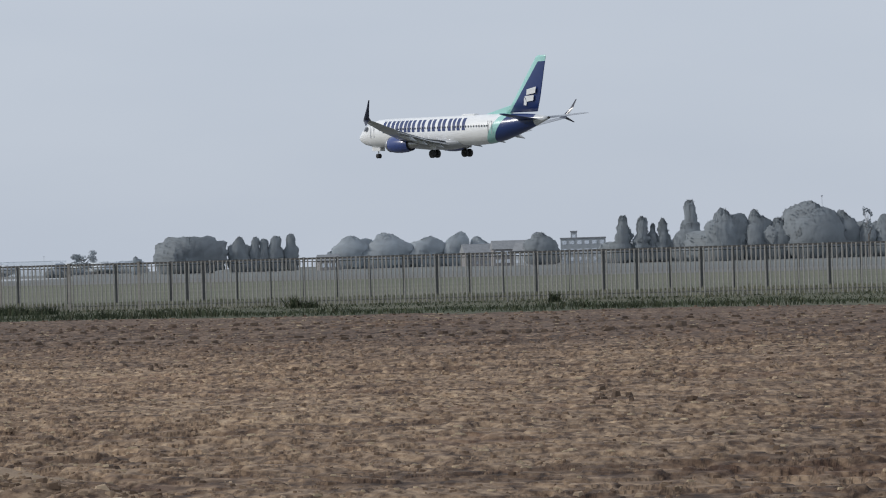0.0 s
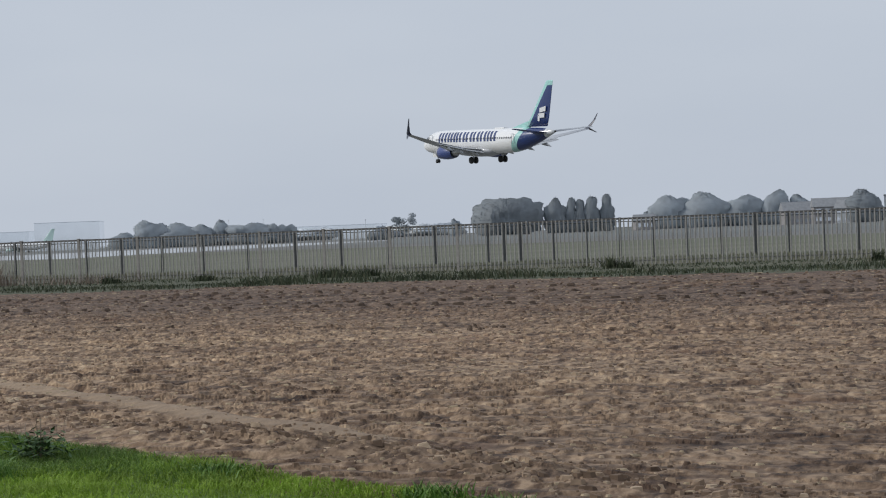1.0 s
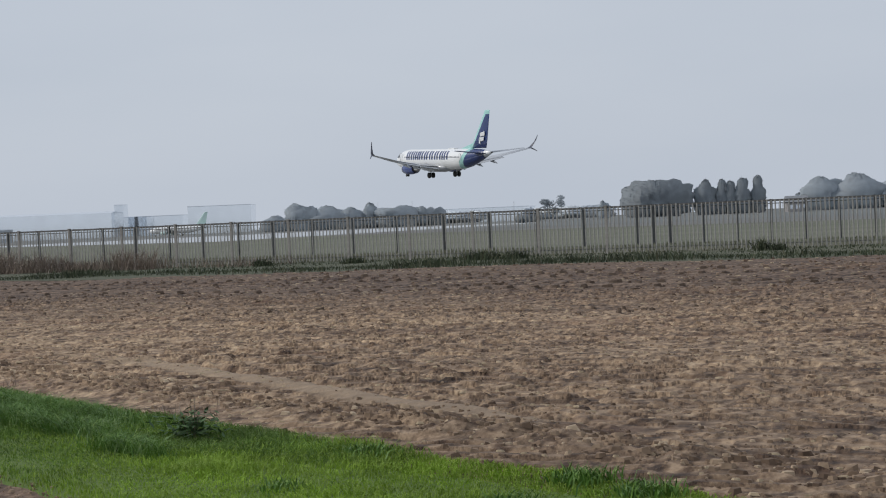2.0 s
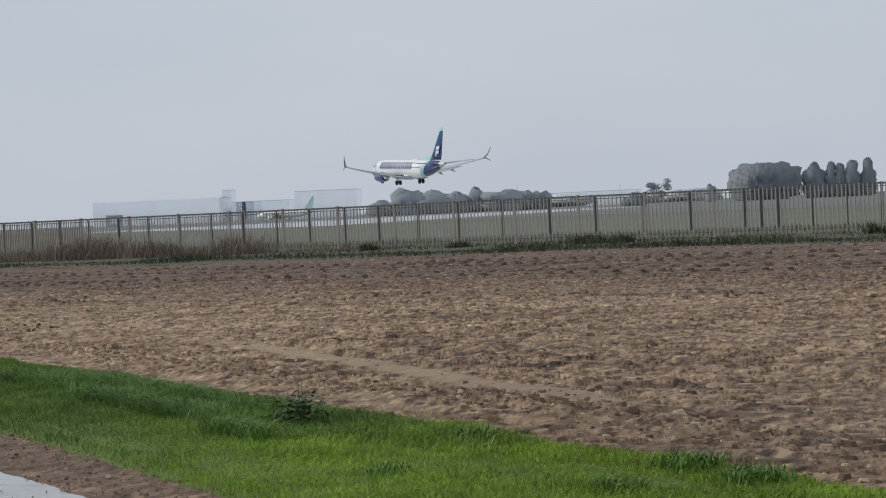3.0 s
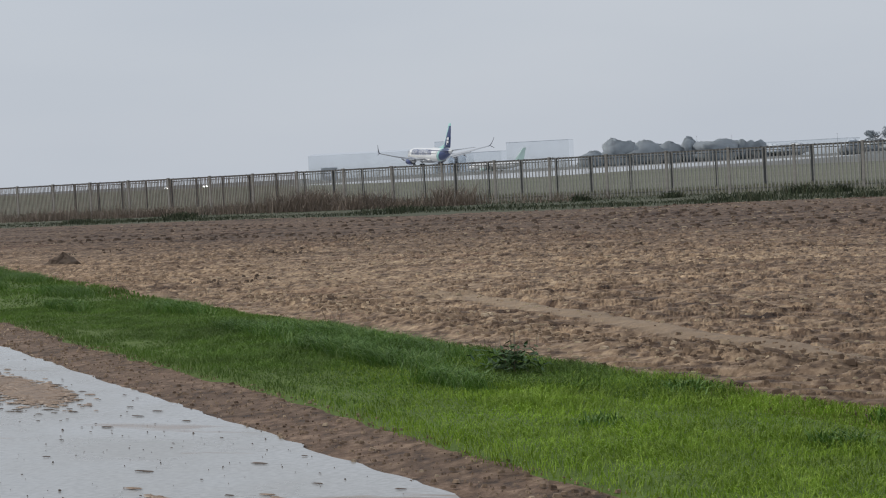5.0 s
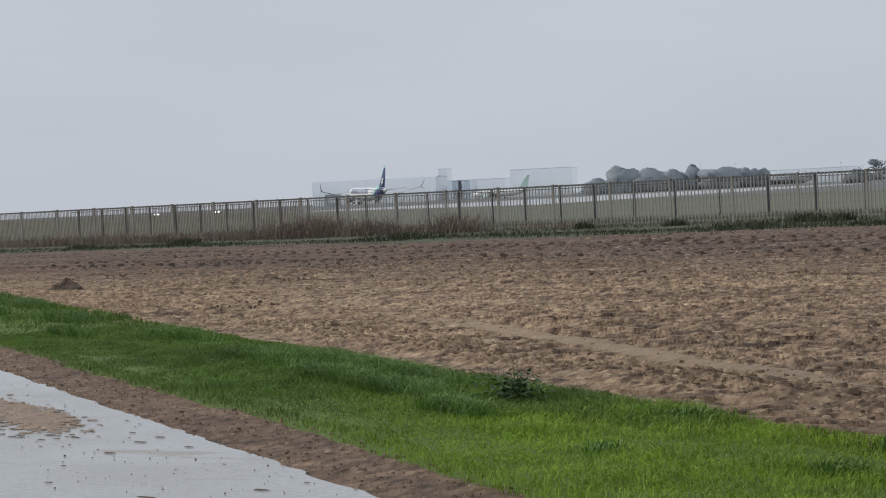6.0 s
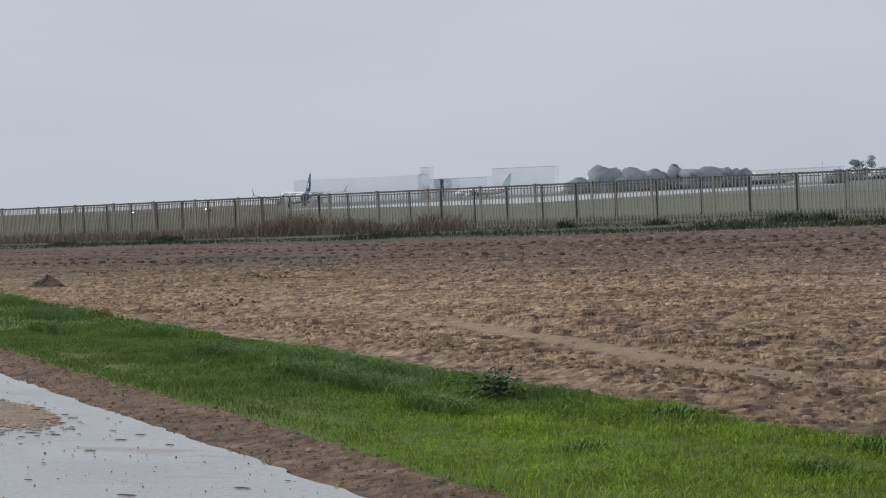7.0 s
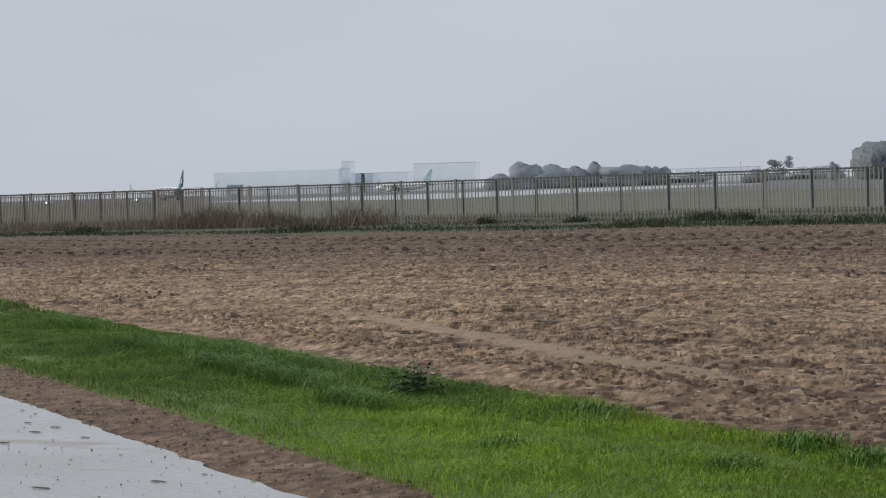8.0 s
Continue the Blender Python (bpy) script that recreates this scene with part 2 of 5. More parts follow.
# ---- mesh helpers ----
def sheet(name, verts, faces, material, parent=None, label="", smooth=False, m=None):
    """A mesh object from points and faces. faces: a list, or arrays of equal-sided faces."""
    me = bpy.data.meshes.new(name)
    if isinstance(faces, list) and not (faces and isinstance(faces[0], np.ndarray)):
        me.from_pydata([tuple(v) for v in verts], [], faces)
    else:
        blocks = faces if isinstance(faces, list) else [faces]
        me.vertices.add(len(verts))
        me.vertices.foreach_set("co", np.asarray(verts, np.float32).ravel())
        loops = np.concatenate([f.ravel() for f in blocks]).astype(np.int32)
        sides = np.concatenate([np.full(len(f), f.shape[1]) for f in blocks]).astype(np.int32)
        me.loops.add(len(loops))
        me.loops.foreach_set("vertex_index", loops)
        me.polygons.add(len(sides))
        me.polygons.foreach_set("loop_start", (np.cumsum(sides) - sides).astype(np.int32))
    me.materials.append(material)
    me.polygons.foreach_set("use_smooth", [smooth] * len(me.polygons))
    me.update(calc_edges=True)
    ob = new(name, me)
    if parent:
        ob.parent = parent
    if m is not None:
        ob.matrix_basis = m
    return tagged(ob, label)


def part(name, bm, material, parent, label="", smooth=False, m=None):
    me = bpy.data.meshes.new(name)
    bm.normal_update()
    bm.to_mesh(me)
    bm.free()
    me.materials.append(material)
    if smooth:
        me.polygons.foreach_set("use_smooth", [True] * len(me.polygons))
    ob = new(name, me)
    ob.parent = parent
    if m is not None:
        ob.matrix_basis = m
    return tagged(ob, label)


def add_box(bm, lo, hi, m=None):
    c, d = [(a + b) / 2 for a, b in zip(lo, hi)], [b - a for a, b in zip(lo, hi)]
    k = Matrix.Translation(c) @ Matrix.Diagonal((*d, 1))
    return bmesh.ops.create_cube(bm, size=1, matrix=m @ k if m else k)["verts"]


def box(lo, hi, bevel=0.0, m=None):
    bm = bmesh.new()
    add_box(bm, lo, hi, m)
    if bevel:
        bmesh.ops.bevel(bm, geom=list(bm.edges), offset=bevel, segments=2, affect="EDGES", profile=0.5)
    return bm


def rod(a, b, r0, r1, sides=8):
    a, b = Vector(a), Vector(b)
    bm = bmesh.new()
    bmesh.ops.create_cone(bm, cap_ends=True, segments=sides, radius1=r0, radius2=r1, depth=(b - a).length,
                          matrix=Matrix.Translation((a + b) / 2) @ (b - a).to_track_quat("Z", "Y").to_matrix().to_4x4())
    return bm


def loft(rings, closed=True, caps=True):
    """Skin a run of equal rings of points."""
    bm = bmesh.new()
    rows = [[bm.verts.new(p) for p in ring] for ring in rings]
    n = len(rows[0])
    for a, b in zip(rows, rows[1:]):
        for k in range(n if closed else n - 1):
            bm.faces.new((a[k], a[(k + 1) % n], b[(k + 1) % n], b[k]))
    if caps:
        bm.faces.new(rows[0][::-1])
        bm.faces.new(rows[-1])
    bmesh.ops.recalc_face_normals(bm, faces=list(bm.faces))
    return bm


def value_noise(x, y, seed=0):
    """Smooth random heights in 0..1 over the plane."""
    def lattice(i, j):
        h = (i.astype(np.int64) * 374761393 + j.astype(np.int64) * 668265263 + seed * 974711) & 0x7FFFFFFF
        h = ((h ^ (h >> 13)) * 1274126177) & 0x7FFFFFFF
        return ((h ^ (h >> 16)) & 0xFFFF) / 65535.0
    i, j = np.floor(x), np.floor(y)
    u, v = x - i, y - j
    u, v = u * u * (3 - 2 * u), v * v * (3 - 2 * v)
    return (lattice(i, j) * (1 - u) + lattice(i + 1, j) * u) * (1 - v) + (lattice(i, j + 1) * (1 - u) + lattice(i + 1, j + 1) * u) * v


# ---- the plan ----
ALONG, ACROSS = np.array([-0.771, 0.637]), np.array([0.637, 0.771])      # the concrete track and the way over it to the field
TURN = 50.43                                                            # degrees by which the track runs left of straight ahead
FENCE_AZ = radians(-10.72)
FT, FN = np.array([math.cos(FENCE_AZ), math.sin(FENCE_AZ)]), np.array([-math.sin(FENCE_AZ), math.cos(FENCE_AZ)])
FENCE_D, BACK_D, FIELD_D = 70.4, 89.0, 57.5
ROAD_EDGE, DIRT_EDGE, GRASS_EDGE = 3.82, 4.42, 7.02


def track_xy(s, n):
    return s[..., None] * ALONG + n[..., None] * ACROSS


def edge_wobble(s, seed, size):
    return (value_noise(s / 3.1, s * 0 + 0.5, seed) - 0.5) * 2 * size + (value_noise(s / 0.55, s * 0 + 0.5, seed + 9) - 0.5) * size


def grass_edge(s):
    """The strip widens a little far along the track."""
    return GRASS_EDGE + 0.028 * np.clip(s - 18, 0, 60)


def ramp01(v, lo, hi):
    return np.clip((v - lo) / (hi - lo), 0, 1)


def field_height(x, y):
    s, n = x * ALONG[0] + y * ALONG[1], x * ACROSS[0] + y * ACROSS[1]
    t, f = x * FT[0] + y * FT[1], x * FN[0] + y * FN[1]
    tw = t + 0.25 * value_noise(x / 0.5, y / 0.5, 51)
    fw = f + 0.22 * value_noise(x / 0.6, y / 0.6, 52) + 0.5 * value_noise(x / 4.0, y / 4.0, 53)
    far_band = np.clip((f - 37.5) / 1.5, 0, 1)
    # clods of three sizes with steep sides, and long low furrows
    lumps = 0.026 * ramp01(value_noise(tw / 0.32, fw / 0.16, 2), 0.46, 0.58) + 0.03 * ramp01(value_noise(tw / 0.15, fw / 0.1, 3), 0.5, 0.62)
    lumps += 0.02 * ramp01(value_noise(tw / 0.8, fw / 0.25, 1), 0.44, 0.58)
    rough = 0.45 + 0.9 * value_noise(x / 2.6, y / 2.6, 54)
    h = lumps * rough * (1 - 0.6 * far_band) + 0.075 * (value_noise(t / 5.5, fw / 0.62, 8) - 0.5)
    h += 0.10 * (value_noise(x / 7, y / 7, 4) - 0.5) - 0.04
    # smooth driven strip, lugged tyre track and pushed-up mound beside the grass
    reach = ramp01(s, 5, 7) * ramp01(26 - s, 0, 6)
    calm = np.clip(1.5 - np.abs(n - 7.5) / 0.42, 0, 1) * reach
    lug = np.clip(np.sin(f * 2 * np.pi / 0.33 + 3 * value_noise(t / 0.5, f / 2, 9)) * 3, -1, 1) * (0.4 + 0.6 * ramp01(value_noise(t / 0.3, f / 0.3, 55), 0.35, 0.55)) * ramp01(14.5 - s, 0, 2.5)
    h = h * (1 - 0.7 * calm) + calm * (0.035 * lug - 0.05)
    mound = np.exp(-((n - 8.35) / 0.3) ** 2) * ramp01(s, 7, 9) * ramp01(15 - s, 0, 3)
    h += mound * 0.075 * (0.55 + 0.45 * np.sin(s * 2 * np.pi / 0.52 + 2 * value_noise(s / 0.7, n / 0.7, 56)))
    # a smooth ridge with a groove behind it, drifting away from the track
    g = n - (9.2 + 0.115 * np.clip(s - 13.0, -3, 9))
    ridge = ramp01(s, 10, 12) * ramp01(22 - s, 0, 3)
    h = h * (1 - 0.8 * ridge * np.exp(-((g + 0.26) / 0.24) ** 2)) + ridge * (0.05 * np.exp(-((g + 0.22) / 0.2) ** 2) - 0.10 * np.exp(-((g - 0.05) / 0.07) ** 2))
    h -= 0.14 * np.exp(-((n - 8.45) / 0.16) ** 2 - ((s - 9.7) / 0.3) ** 2)
    h -= 0.2 * ramp01(grass_edge(s) - 0.05 - n, 0, 0.2)
    # old wheel marks near the fence: rows of short pits, and two deep ruts
    for row, shift in ((39.2, 0.4), (40.2, 0.0), (42.0, 0.2), (43.3, 0.5), (44.7, 0.1), (46.6, 0.3), (49.0, 0.0), (51.5, 0.2)):
        h -= 0.11 * np.exp(-((f - row - 0.5 * (value_noise(t / 9, t * 0, 77) - 0.5)) / 0.24) ** 2) * np.clip(np.sin((t + shift) * 2 * np.pi / 0.62) * 1.5, 0, 1)
    for row in (37.6, 47.8):
        h -= 0.09 * np.exp(-((f - row - 0.8 * (value_noise(t / 12, t * 0, 78) - 0.5)) / 0.2) ** 2) * ramp01(value_noise(t / 5, t * 0, 79), 0.3, 0.5)
    return h


# ---- ground ----
def build_ground():
    ground = sheet("ground", [(-4500, -4500, -0.2), (4500, -4500, -0.2), (4500, 4500, -0.2), (-4500, 4500, -0.2)], [(0, 1, 2, 3)], TURF)
    tagged(ground, "wide flat airfield grass, dull olive green", "grass", kind="structure")

    # ploughed field, grass strip to fence verge: a camera-centred fan, finer in its view and near the track
    az = np.radians(np.concatenate([np.linspace(-80, -17, 70), np.linspace(-17, 41, 940)[1:], np.linspace(41, 46, 40)[1:]]))
    way = np.stack([-np.sin(az), np.cos(az)], -1)
    r0, r1 = (GRASS_EDGE - 0.5) / (way @ ACROSS), np.minimum(FIELD_D / (way @ FN), 140)
    u = np.linspace(0, 1, 520)
    r = (r0[:, None] ** -0.6 * (1 - u) + r1[:, None] ** -0.6 * u) ** (-1 / 0.6)
    xy = way[:, None, :] * r[..., None]
    z = field_height(xy[..., 0], xy[..., 1])
    v = np.concatenate([xy, z[..., None]], -1).reshape(-1, 3)
    i = np.arange(len(v)).reshape(len(az), len(u))
    q = np.stack([i[:-1, :-1], i[:-1, 1:], i[1:, 1:], i[1:, :-1]], -1).reshape(-1, 4)[:, ::-1]
    field = sheet("field", v, q, SOIL)
    tagged(field, "bare ploughed brown field with stubble and clods", "field", kind="structure")

    def strip(name, n0, n1, z0, z1, mat, label, cat, w0=0.0, w1=0.0, seed=0, s0=-70, s1=110):
        s = np.linspace(s0, s1, 900)
        rows = []
        for f in (0, 0.08, 0.2, 0.4, 0.6, 0.8, 1):
            out = n1 + (grass_edge(s) - GRASS_EDGE if name == "grass_strip" else 0)
            n = n0 + (out - n0) * f + (edge_wobble(s, seed, w0) * (1 - f) + edge_wobble(s, seed + 3, w1) * f)
            zz = z0 + (z1 - z0) * min(1, f * 5) - (0.14 if name == "grass_strip" and f == 1 else 0) + 0.02 * (value_noise(s / 0.4, n / 0.4, seed) - 0.5)
            rows.append(np.concatenate([track_xy(s, n), zz[:, None]], -1))
        v = np.stack(rows, 1).reshape(-1, 3)
        i = np.arange(len(v)).reshape(len(s), 7)
        q = np.stack([i[:-1, :-1], i[1:, :-1], i[1:, 1:], i[:-1, 1:]], -1).reshape(-1, 4)
        return tagged(sheet(name, v, q, mat, smooth=True), label, cat, kind="structure")

    strip("dirt_verge", ROAD_EDGE - 0.2, DIRT_EDGE + 0.3, -0.06, -0.02, DIRT, "muddy reddish-brown strip beside the concrete track", "soil", 0.0, 0.1, 5)
    strip("grass_strip", DIRT_EDGE - 0.15, GRASS_EDGE, -0.07, 0.03, LAWN, "bright green grass strip between track and field", "grass", 0.12, 0.2, 11)

    # the concrete track, with a ragged edge where mud has crept over it
    s = np.linspace(-70, 110, 1500)
    edge = ROAD_EDGE + edge_wobble(s, 21, 0.025) + 0.06 * (value_noise(s / 0.17, s * 0, 31) - 0.5)
    v = np.concatenate([np.c_[track_xy(s, s * 0 - 4.0), s * 0 - 0.01], np.c_[track_xy(s, edge), s * 0 - 0.005]])
    n = len(s)
    q = np.stack([np.arange(n - 1), np.arange(1, n), np.arange(1, n) + n, np.arange(n - 1) + n], -1)
    tagged(sheet("road", v, q, CONCRETE), "wet pale concrete farm track with mud patches", "road", kind="structure")
    v = np.array([(*(s_ * ALONG + n_ * ACROSS), -0.05) for s_, n_ in ((-80, -90), (120, -90), (120, -3.9), (-80, -3.9))])
    tagged(sheet("verge", v, [(0, 1, 2, 3)], VERGE), "rough grass behind the track", "grass", kind="structure")

    # rough grass between the field and the fence, and on to the second fence
    t = np.linspace(-125, 75, 400)
    rows = []
    for f, zz in ((FIELD_D - 1.2, -0.05), (FIELD_D + 0.6, 0.03), (FENCE_D, 0.0), (BACK_D + 2, 0.0), (BACK_D + 8, -0.19)):
        ff = f + (value_noise(t / 2.0, t * 0, 41) - 0.5) * 1.2
        rows.append(np.c_[t[:, None] * FT + ff[:, None] * FN, t * 0 + zz])
    v = np.stack(rows, 1).reshape(-1, 3)
    i = np.arange(len(v)).reshape(len(t), 5)
    q = np.stack([i[:-1, :-1], i[1:, :-1], i[1:, 1:], i[:-1, 1:]], -1).reshape(-1, 4)
    tagged(sheet("fence_verge", v, q, VERGE), "dark rough grass at the foot of the fence", "grass", kind="structure")

    # sheet beyond the runway, greyed in colour to stand for haze
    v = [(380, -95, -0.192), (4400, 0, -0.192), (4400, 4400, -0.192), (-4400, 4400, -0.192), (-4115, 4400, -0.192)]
    tagged(sheet("far_grass", v[:4] + [(-4400, 4685, -0.192)], [(0, 1, 2, 3, 4)], HAZED_TURF), "haze-greyed grass beyond the runway", "grass", kind="structure")
    # runway under the landing, and the pale taxiway that crosses the field of view
    def paved(name, pts, z, label, mat=RUNWAY):
        tagged(sheet(name, [(x, y, z) for x, y in pts], [tuple(range(len(pts)))], mat), label, "runway", kind="structure")
    paved("runway", [(120, 95), (155, 130), (-1565, 1850), (-1600, 1815)], -0.185, "dull grey runway surface", ASPHALT)
    paved("taxiway", [(-112, 275), (-130, 660), (-215, 690), (-250, 420)], -0.18, "pale wet taxiway concrete")


# ---- fences ----
def fence_pose(t, d):
    p = t * FT + d * FN
    return pose(p[0], p[1], 0, 0, 0, math.degrees(FENCE_AZ))


def build_front_fence():
    fence = new("palisade_fence")
    fence.matrix_basis = fence_pose(0, FENCE_D)
    tagged(fence, "weathered grey steel palisade fence with rust-stained posts along the airfield", "fence", kind="structure")
    pitch, first, last = 3.09, -34, 16
    bm = bmesh.new()
    add_box(bm, (-0.055, -0.05, -0.2), (0.055, 0.05, 2.0))
    add_box(bm, (-0.07, -0.065, 2.0), (0.07, 0.065, 2.03))
    post = part("post", bm, RUST, fence)
    slim = part("post", box((-0.03, -0.03, -0.2), (0.03, 0.03, 2.0), 0.004), STEEL, fence)
    bm = bmesh.new()
    for z, high in ((0.2, 0.03), (1.91, 0.08)):
        add_box(bm, (0.055, -0.02, z), (pitch - 0.055, 0.02, z + high))
    rail = part("rail", bm, RAIL, fence)
    w = 0.03
    bm = bmesh.new()
    pts = [(-w, 0), (-w * 0.4, -0.014), (w * 0.4, -0.014), (w, 0)]
    ring = [[(x, y - 0.034, z) for x, y in pts] for z in (0.07, 1.94)]
    rows = [[bm.verts.new(p) for p in r] for r in ring]
    tip = bm.verts.new((0, -0.045, 1.985))
    for k in range(3):
        bm.faces.new((rows[0][k], rows[0][k + 1], rows[1][k + 1], rows[1][k]))
        bm.faces.new((rows[1][k], rows[1][k + 1], tip))
    picket = part("picket", bm, STEEL, fence)
    rest_v, rest_f, brown_v, brown_f = [], [], [], []
    count = 0
    rng = random.Random(5)
    for k in range(first, last):
        t = k * pitch + 1.6
        for src in (post if k < -8 else slim, rail):
            if k == (-8 if src is slim else first):
                ob = src
            else:
                ob = src.copy()
                scene.collection.objects.link(ob)
            ob.matrix_basis = pose(t, 0, 0, 0, rng.uniform(-0.5, 0.5) if src is not rail else 0, 0)
        bars = 17 if k >= -20 else 27
        for j in range(1, bars):
            x = t + j * pitch / bars
            lean = rng.uniform(-0.6, 0.6)
            if -16 <= k < 2:
                ob = picket if count == 0 else picket.copy()
                if count:
                    scene.collection.objects.link(ob)
                ob.matrix_basis = pose(x, 0, 0, 0, lean, 0)
                count += 1
            else:
                m = pose(x, 0, 0, 0, lean, 0)
                vs, fs = (rest_v, rest_f) if k >= -20 else (brown_v, brown_f)
                b = len(vs)
                vs += [tuple(m @ v.co) for v in picket.data.vertices]
                fs += [tuple(i + b for i in p.vertices) for p in picket.data.polygons]
    tagged(sheet("pickets", rest_v, rest_f, STEEL, fence), kind="stuff")
    tagged(sheet("pickets", brown_v, brown_f, RUSTBAR, fence, "close-set rust-brown pickets"), kind="stuff")


def build_back_fence():
    fence = new("security_fence")
    fence.matrix_basis = fence_pose(0, BACK_D)
    tagged(fence, "second fence of dark steel posts with forked wire brackets", "fence", kind="structure")
    marks = [-34.4, -37.1, -39.9, -42.7, -45.6, -48.4, -51.1, -53.7] + [-56.1 - 2.42 * k for k in range(19)]
    marks += [-31.4, -30.5, -29.6, -27.8, -26.0, -24.2, -22.4, -20.7, -18.9, -17.2, -15.5, -13.8, -12.1, -10.4, -8.7, -7.06, -5.4, -3.85, -2.3, -0.67] + [0.85 + 1.5 * k for k in range(22)]
    posts = {}
    rng = random.Random(8)
    for fork in (True, False):
        bm = bmesh.new()
        add_box(bm, (-0.055, -0.055, -0.2), (0.055, 0.055, 1.94))
        post = part("post", bm, DARKSTEEL, fence)
        posts[fork] = [post]
        if fork:
            for side in (-1, 1):
                part("bracket", rod((0, 0, 1.92), (side * 0.17, side * 0.1, 2.1), 0.035, 0.03, 6), DARKSTEEL, post)
        else:
            part("cap", box((-0.065, -0.065, 1.94), (0.065, 0.065, 2.1), 0.01), DARKSTEEL, post)
    first = {True: True, False: True}
    for t in marks:
        fork = t < -33
        m = pose(t, 0, 0, 0, rng.uniform(-0.7, 0.7), 0)
        if first[fork]:
            posts[fork][0].matrix_basis = m
            first[fork] = False
        else:
            copy_thing(posts[fork][0], m)
    v, f = [], []
    for x in np.arange(-97, 45, 0.2):
        b = len(v)
        w = 0.01
        v += [(x - w, 0.05, 0.1), (x + w, 0.05, 0.1), (x + w, 0.05, 1.9), (x - w, 0.05, 1.9), (x, 0.075, 0.1), (x, 0.075, 1.9)]
        f += [(b, b + 1, b + 2, b + 3), (b + 1, b + 4, b + 5, b + 2), (b + 4, b, b + 3, b + 5)]
    tagged(sheet("pickets", v, f, STEEL, fence), kind="stuff")
    bm = bmesh.new()
    add_box(bm, (-98, 0.0, 1.86), (45, 0.05, 1.9))
    part("rail", bm, DARKSTEEL, fence)


# ---- airliner ----
def wing_ring(x0, chord, y, z, thick, n=10):
    """An aerofoil section: leading edge at x0, running aft."""
    top, low = [], []
    for k in range(n + 1):
        c = (1 - math.cos(math.pi * k / n)) / 2
        h = thick * chord * (1.48 * math.sqrt(c) - 0.63 * c - 1.76 * c * c + 1.42 * c ** 3 - 0.51 * c ** 4) * 1.0
        top.append((x0 - chord * c, y, z + h * 1.1 + 0.02))
        low.append((x0 - chord * c, y, z - h * 0.7 - 0.02))
    return top + low[::-1]


def build_airliner():
    jet = new("airliner")
    tagged(jet, "white, mint and navy twin-engine airliner landing with gear and flaps down", "aircraft")
    # fuselage: station, half width, half height, centre height
    st = [(0.0, 0.06, 0.06, -0.62), (-0.25, 0.42, 0.42, -0.58), (-0.8, 0.78, 0.8, -0.5), (-1.6, 1.12, 1.2, -0.38), (-2.6, 1.4, 1.55, -0.22),
          (-3.8, 1.64, 1.82, -0.08), (-5.2, 1.82, 1.96, -0.01), (-6.8, 1.88, 2.0, 0.0), (-14, 1.88, 2.0, 0.0), (-20, 1.88, 2.0, 0.0), (-25.5, 1.88, 2.0, 0.0),
          (-28, 1.83, 1.93, 0.06), (-30.5, 1.66, 1.72, 0.25), (-32.7, 1.35, 1.4, 0.52), (-34.8, 0.98, 1.05, 0.8), (-36.5, 0.6, 0.7, 1.02), (-37.8, 0.32, 0.38, 1.15), (-38.5, 0.16, 0.18, 1.2)]
    rings = []
    for x, w, h, c in st:
        rings.append([(x, w * math.cos(a), c + h * math.sin(a)) for a in (2 * math.pi * k / 40 for k in range(40))])
    fus = part("fuselage", loft(rings), FUSELAGE, jet, "white fuselage with navy tail and mint band", True)
    part("tail_cone_outlet", rod((-38.4, 0, 1.2), (-38.75, 0, 1.22), 0.17, 0.12, 12), TYRE, fus, "dark exhaust outlet")
    bm = loft([[(x, w * math.cos(a), -1.55 + h * math.sin(a)) for a in (2 * math.pi * k / 24 for k in range(24))]
               for x, w, h in ((-11.5, 0.5, 0.2), (-13, 1.7, 0.75), (-16, 2.0, 0.95), (-20, 2.0, 0.95), (-22, 1.6, 0.7), (-23.5, 0.5, 0.25))])
    part("belly_fairing", bm, WING, fus, "grey belly fairing", True)
    # cockpit panes and cabin windows
    for side in (-1, 1):
        for x0, x1, y0, y1, z0, z1 in ((-1.75, -2.5, 0.55, 0.98, 0.55, 0.98), (-2.3, -3.0, 1.0, 1.33, 0.5, 0.92), (-2.95, -3.6, 1.33, 1.5, 0.45, 0.88)):
            v = [(x0, side * (y0 + 0.30), z0 - 0.12), (x1, side * (y1 + 0.22), z0 - 0.05), (x1 - 0.1, side * (y1 - 0.02), z1 + 0.1), (x0 - 0.25, side * (y0 + 0.1), z1)]
            sheet("cockpit_pane", v, [(0, 1, 2, 3)], GLASS, fus, "dark cockpit window")
    pane = None
    for side in (-1, 1):
        for k in range(44):
            x = -6.6 - 0.52 * k
            if pane is None:
                bm = bmesh.new()
                ring = [bm.verts.new((0.11 * math.cos(a), 0, 0.16 * math.sin(a))) for a in (2 * math.pi * i / 10 for i in range(10))]
                bm.faces.new(ring)
                pane = ob = part("cabin_window", bm, GLASS, fus)
            else:
                ob = pane.copy()
                scene.collection.objects.link(ob)
            ob.matrix_basis = pose(x, side * 1.868, 0.48)
    # doors drawn by thin outlines
    for side in (-1, 1):
        for x, w, h in ((-4.9, 0.86, 1.83), (-29.4, 0.76, 1.65)):
            bm = bmesh.new()
            y = side * (1.80 if x > -10 else 1.77)
            for lo, hi in (((x - w / 2, y - 0.03, -0.6), (x - w / 2 + 0.05, y + 0.03, -0.6 + h)), ((x + w / 2 - 0.05, y - 0.03, -0.6), (x + w / 2, y + 0.03, -0.6 + h)),
                           ((x - w / 2, y - 0.03, -0.6 + h), (x + w / 2, y + 0.03, -0.55 + h))):
                add_box(bm, lo, hi)
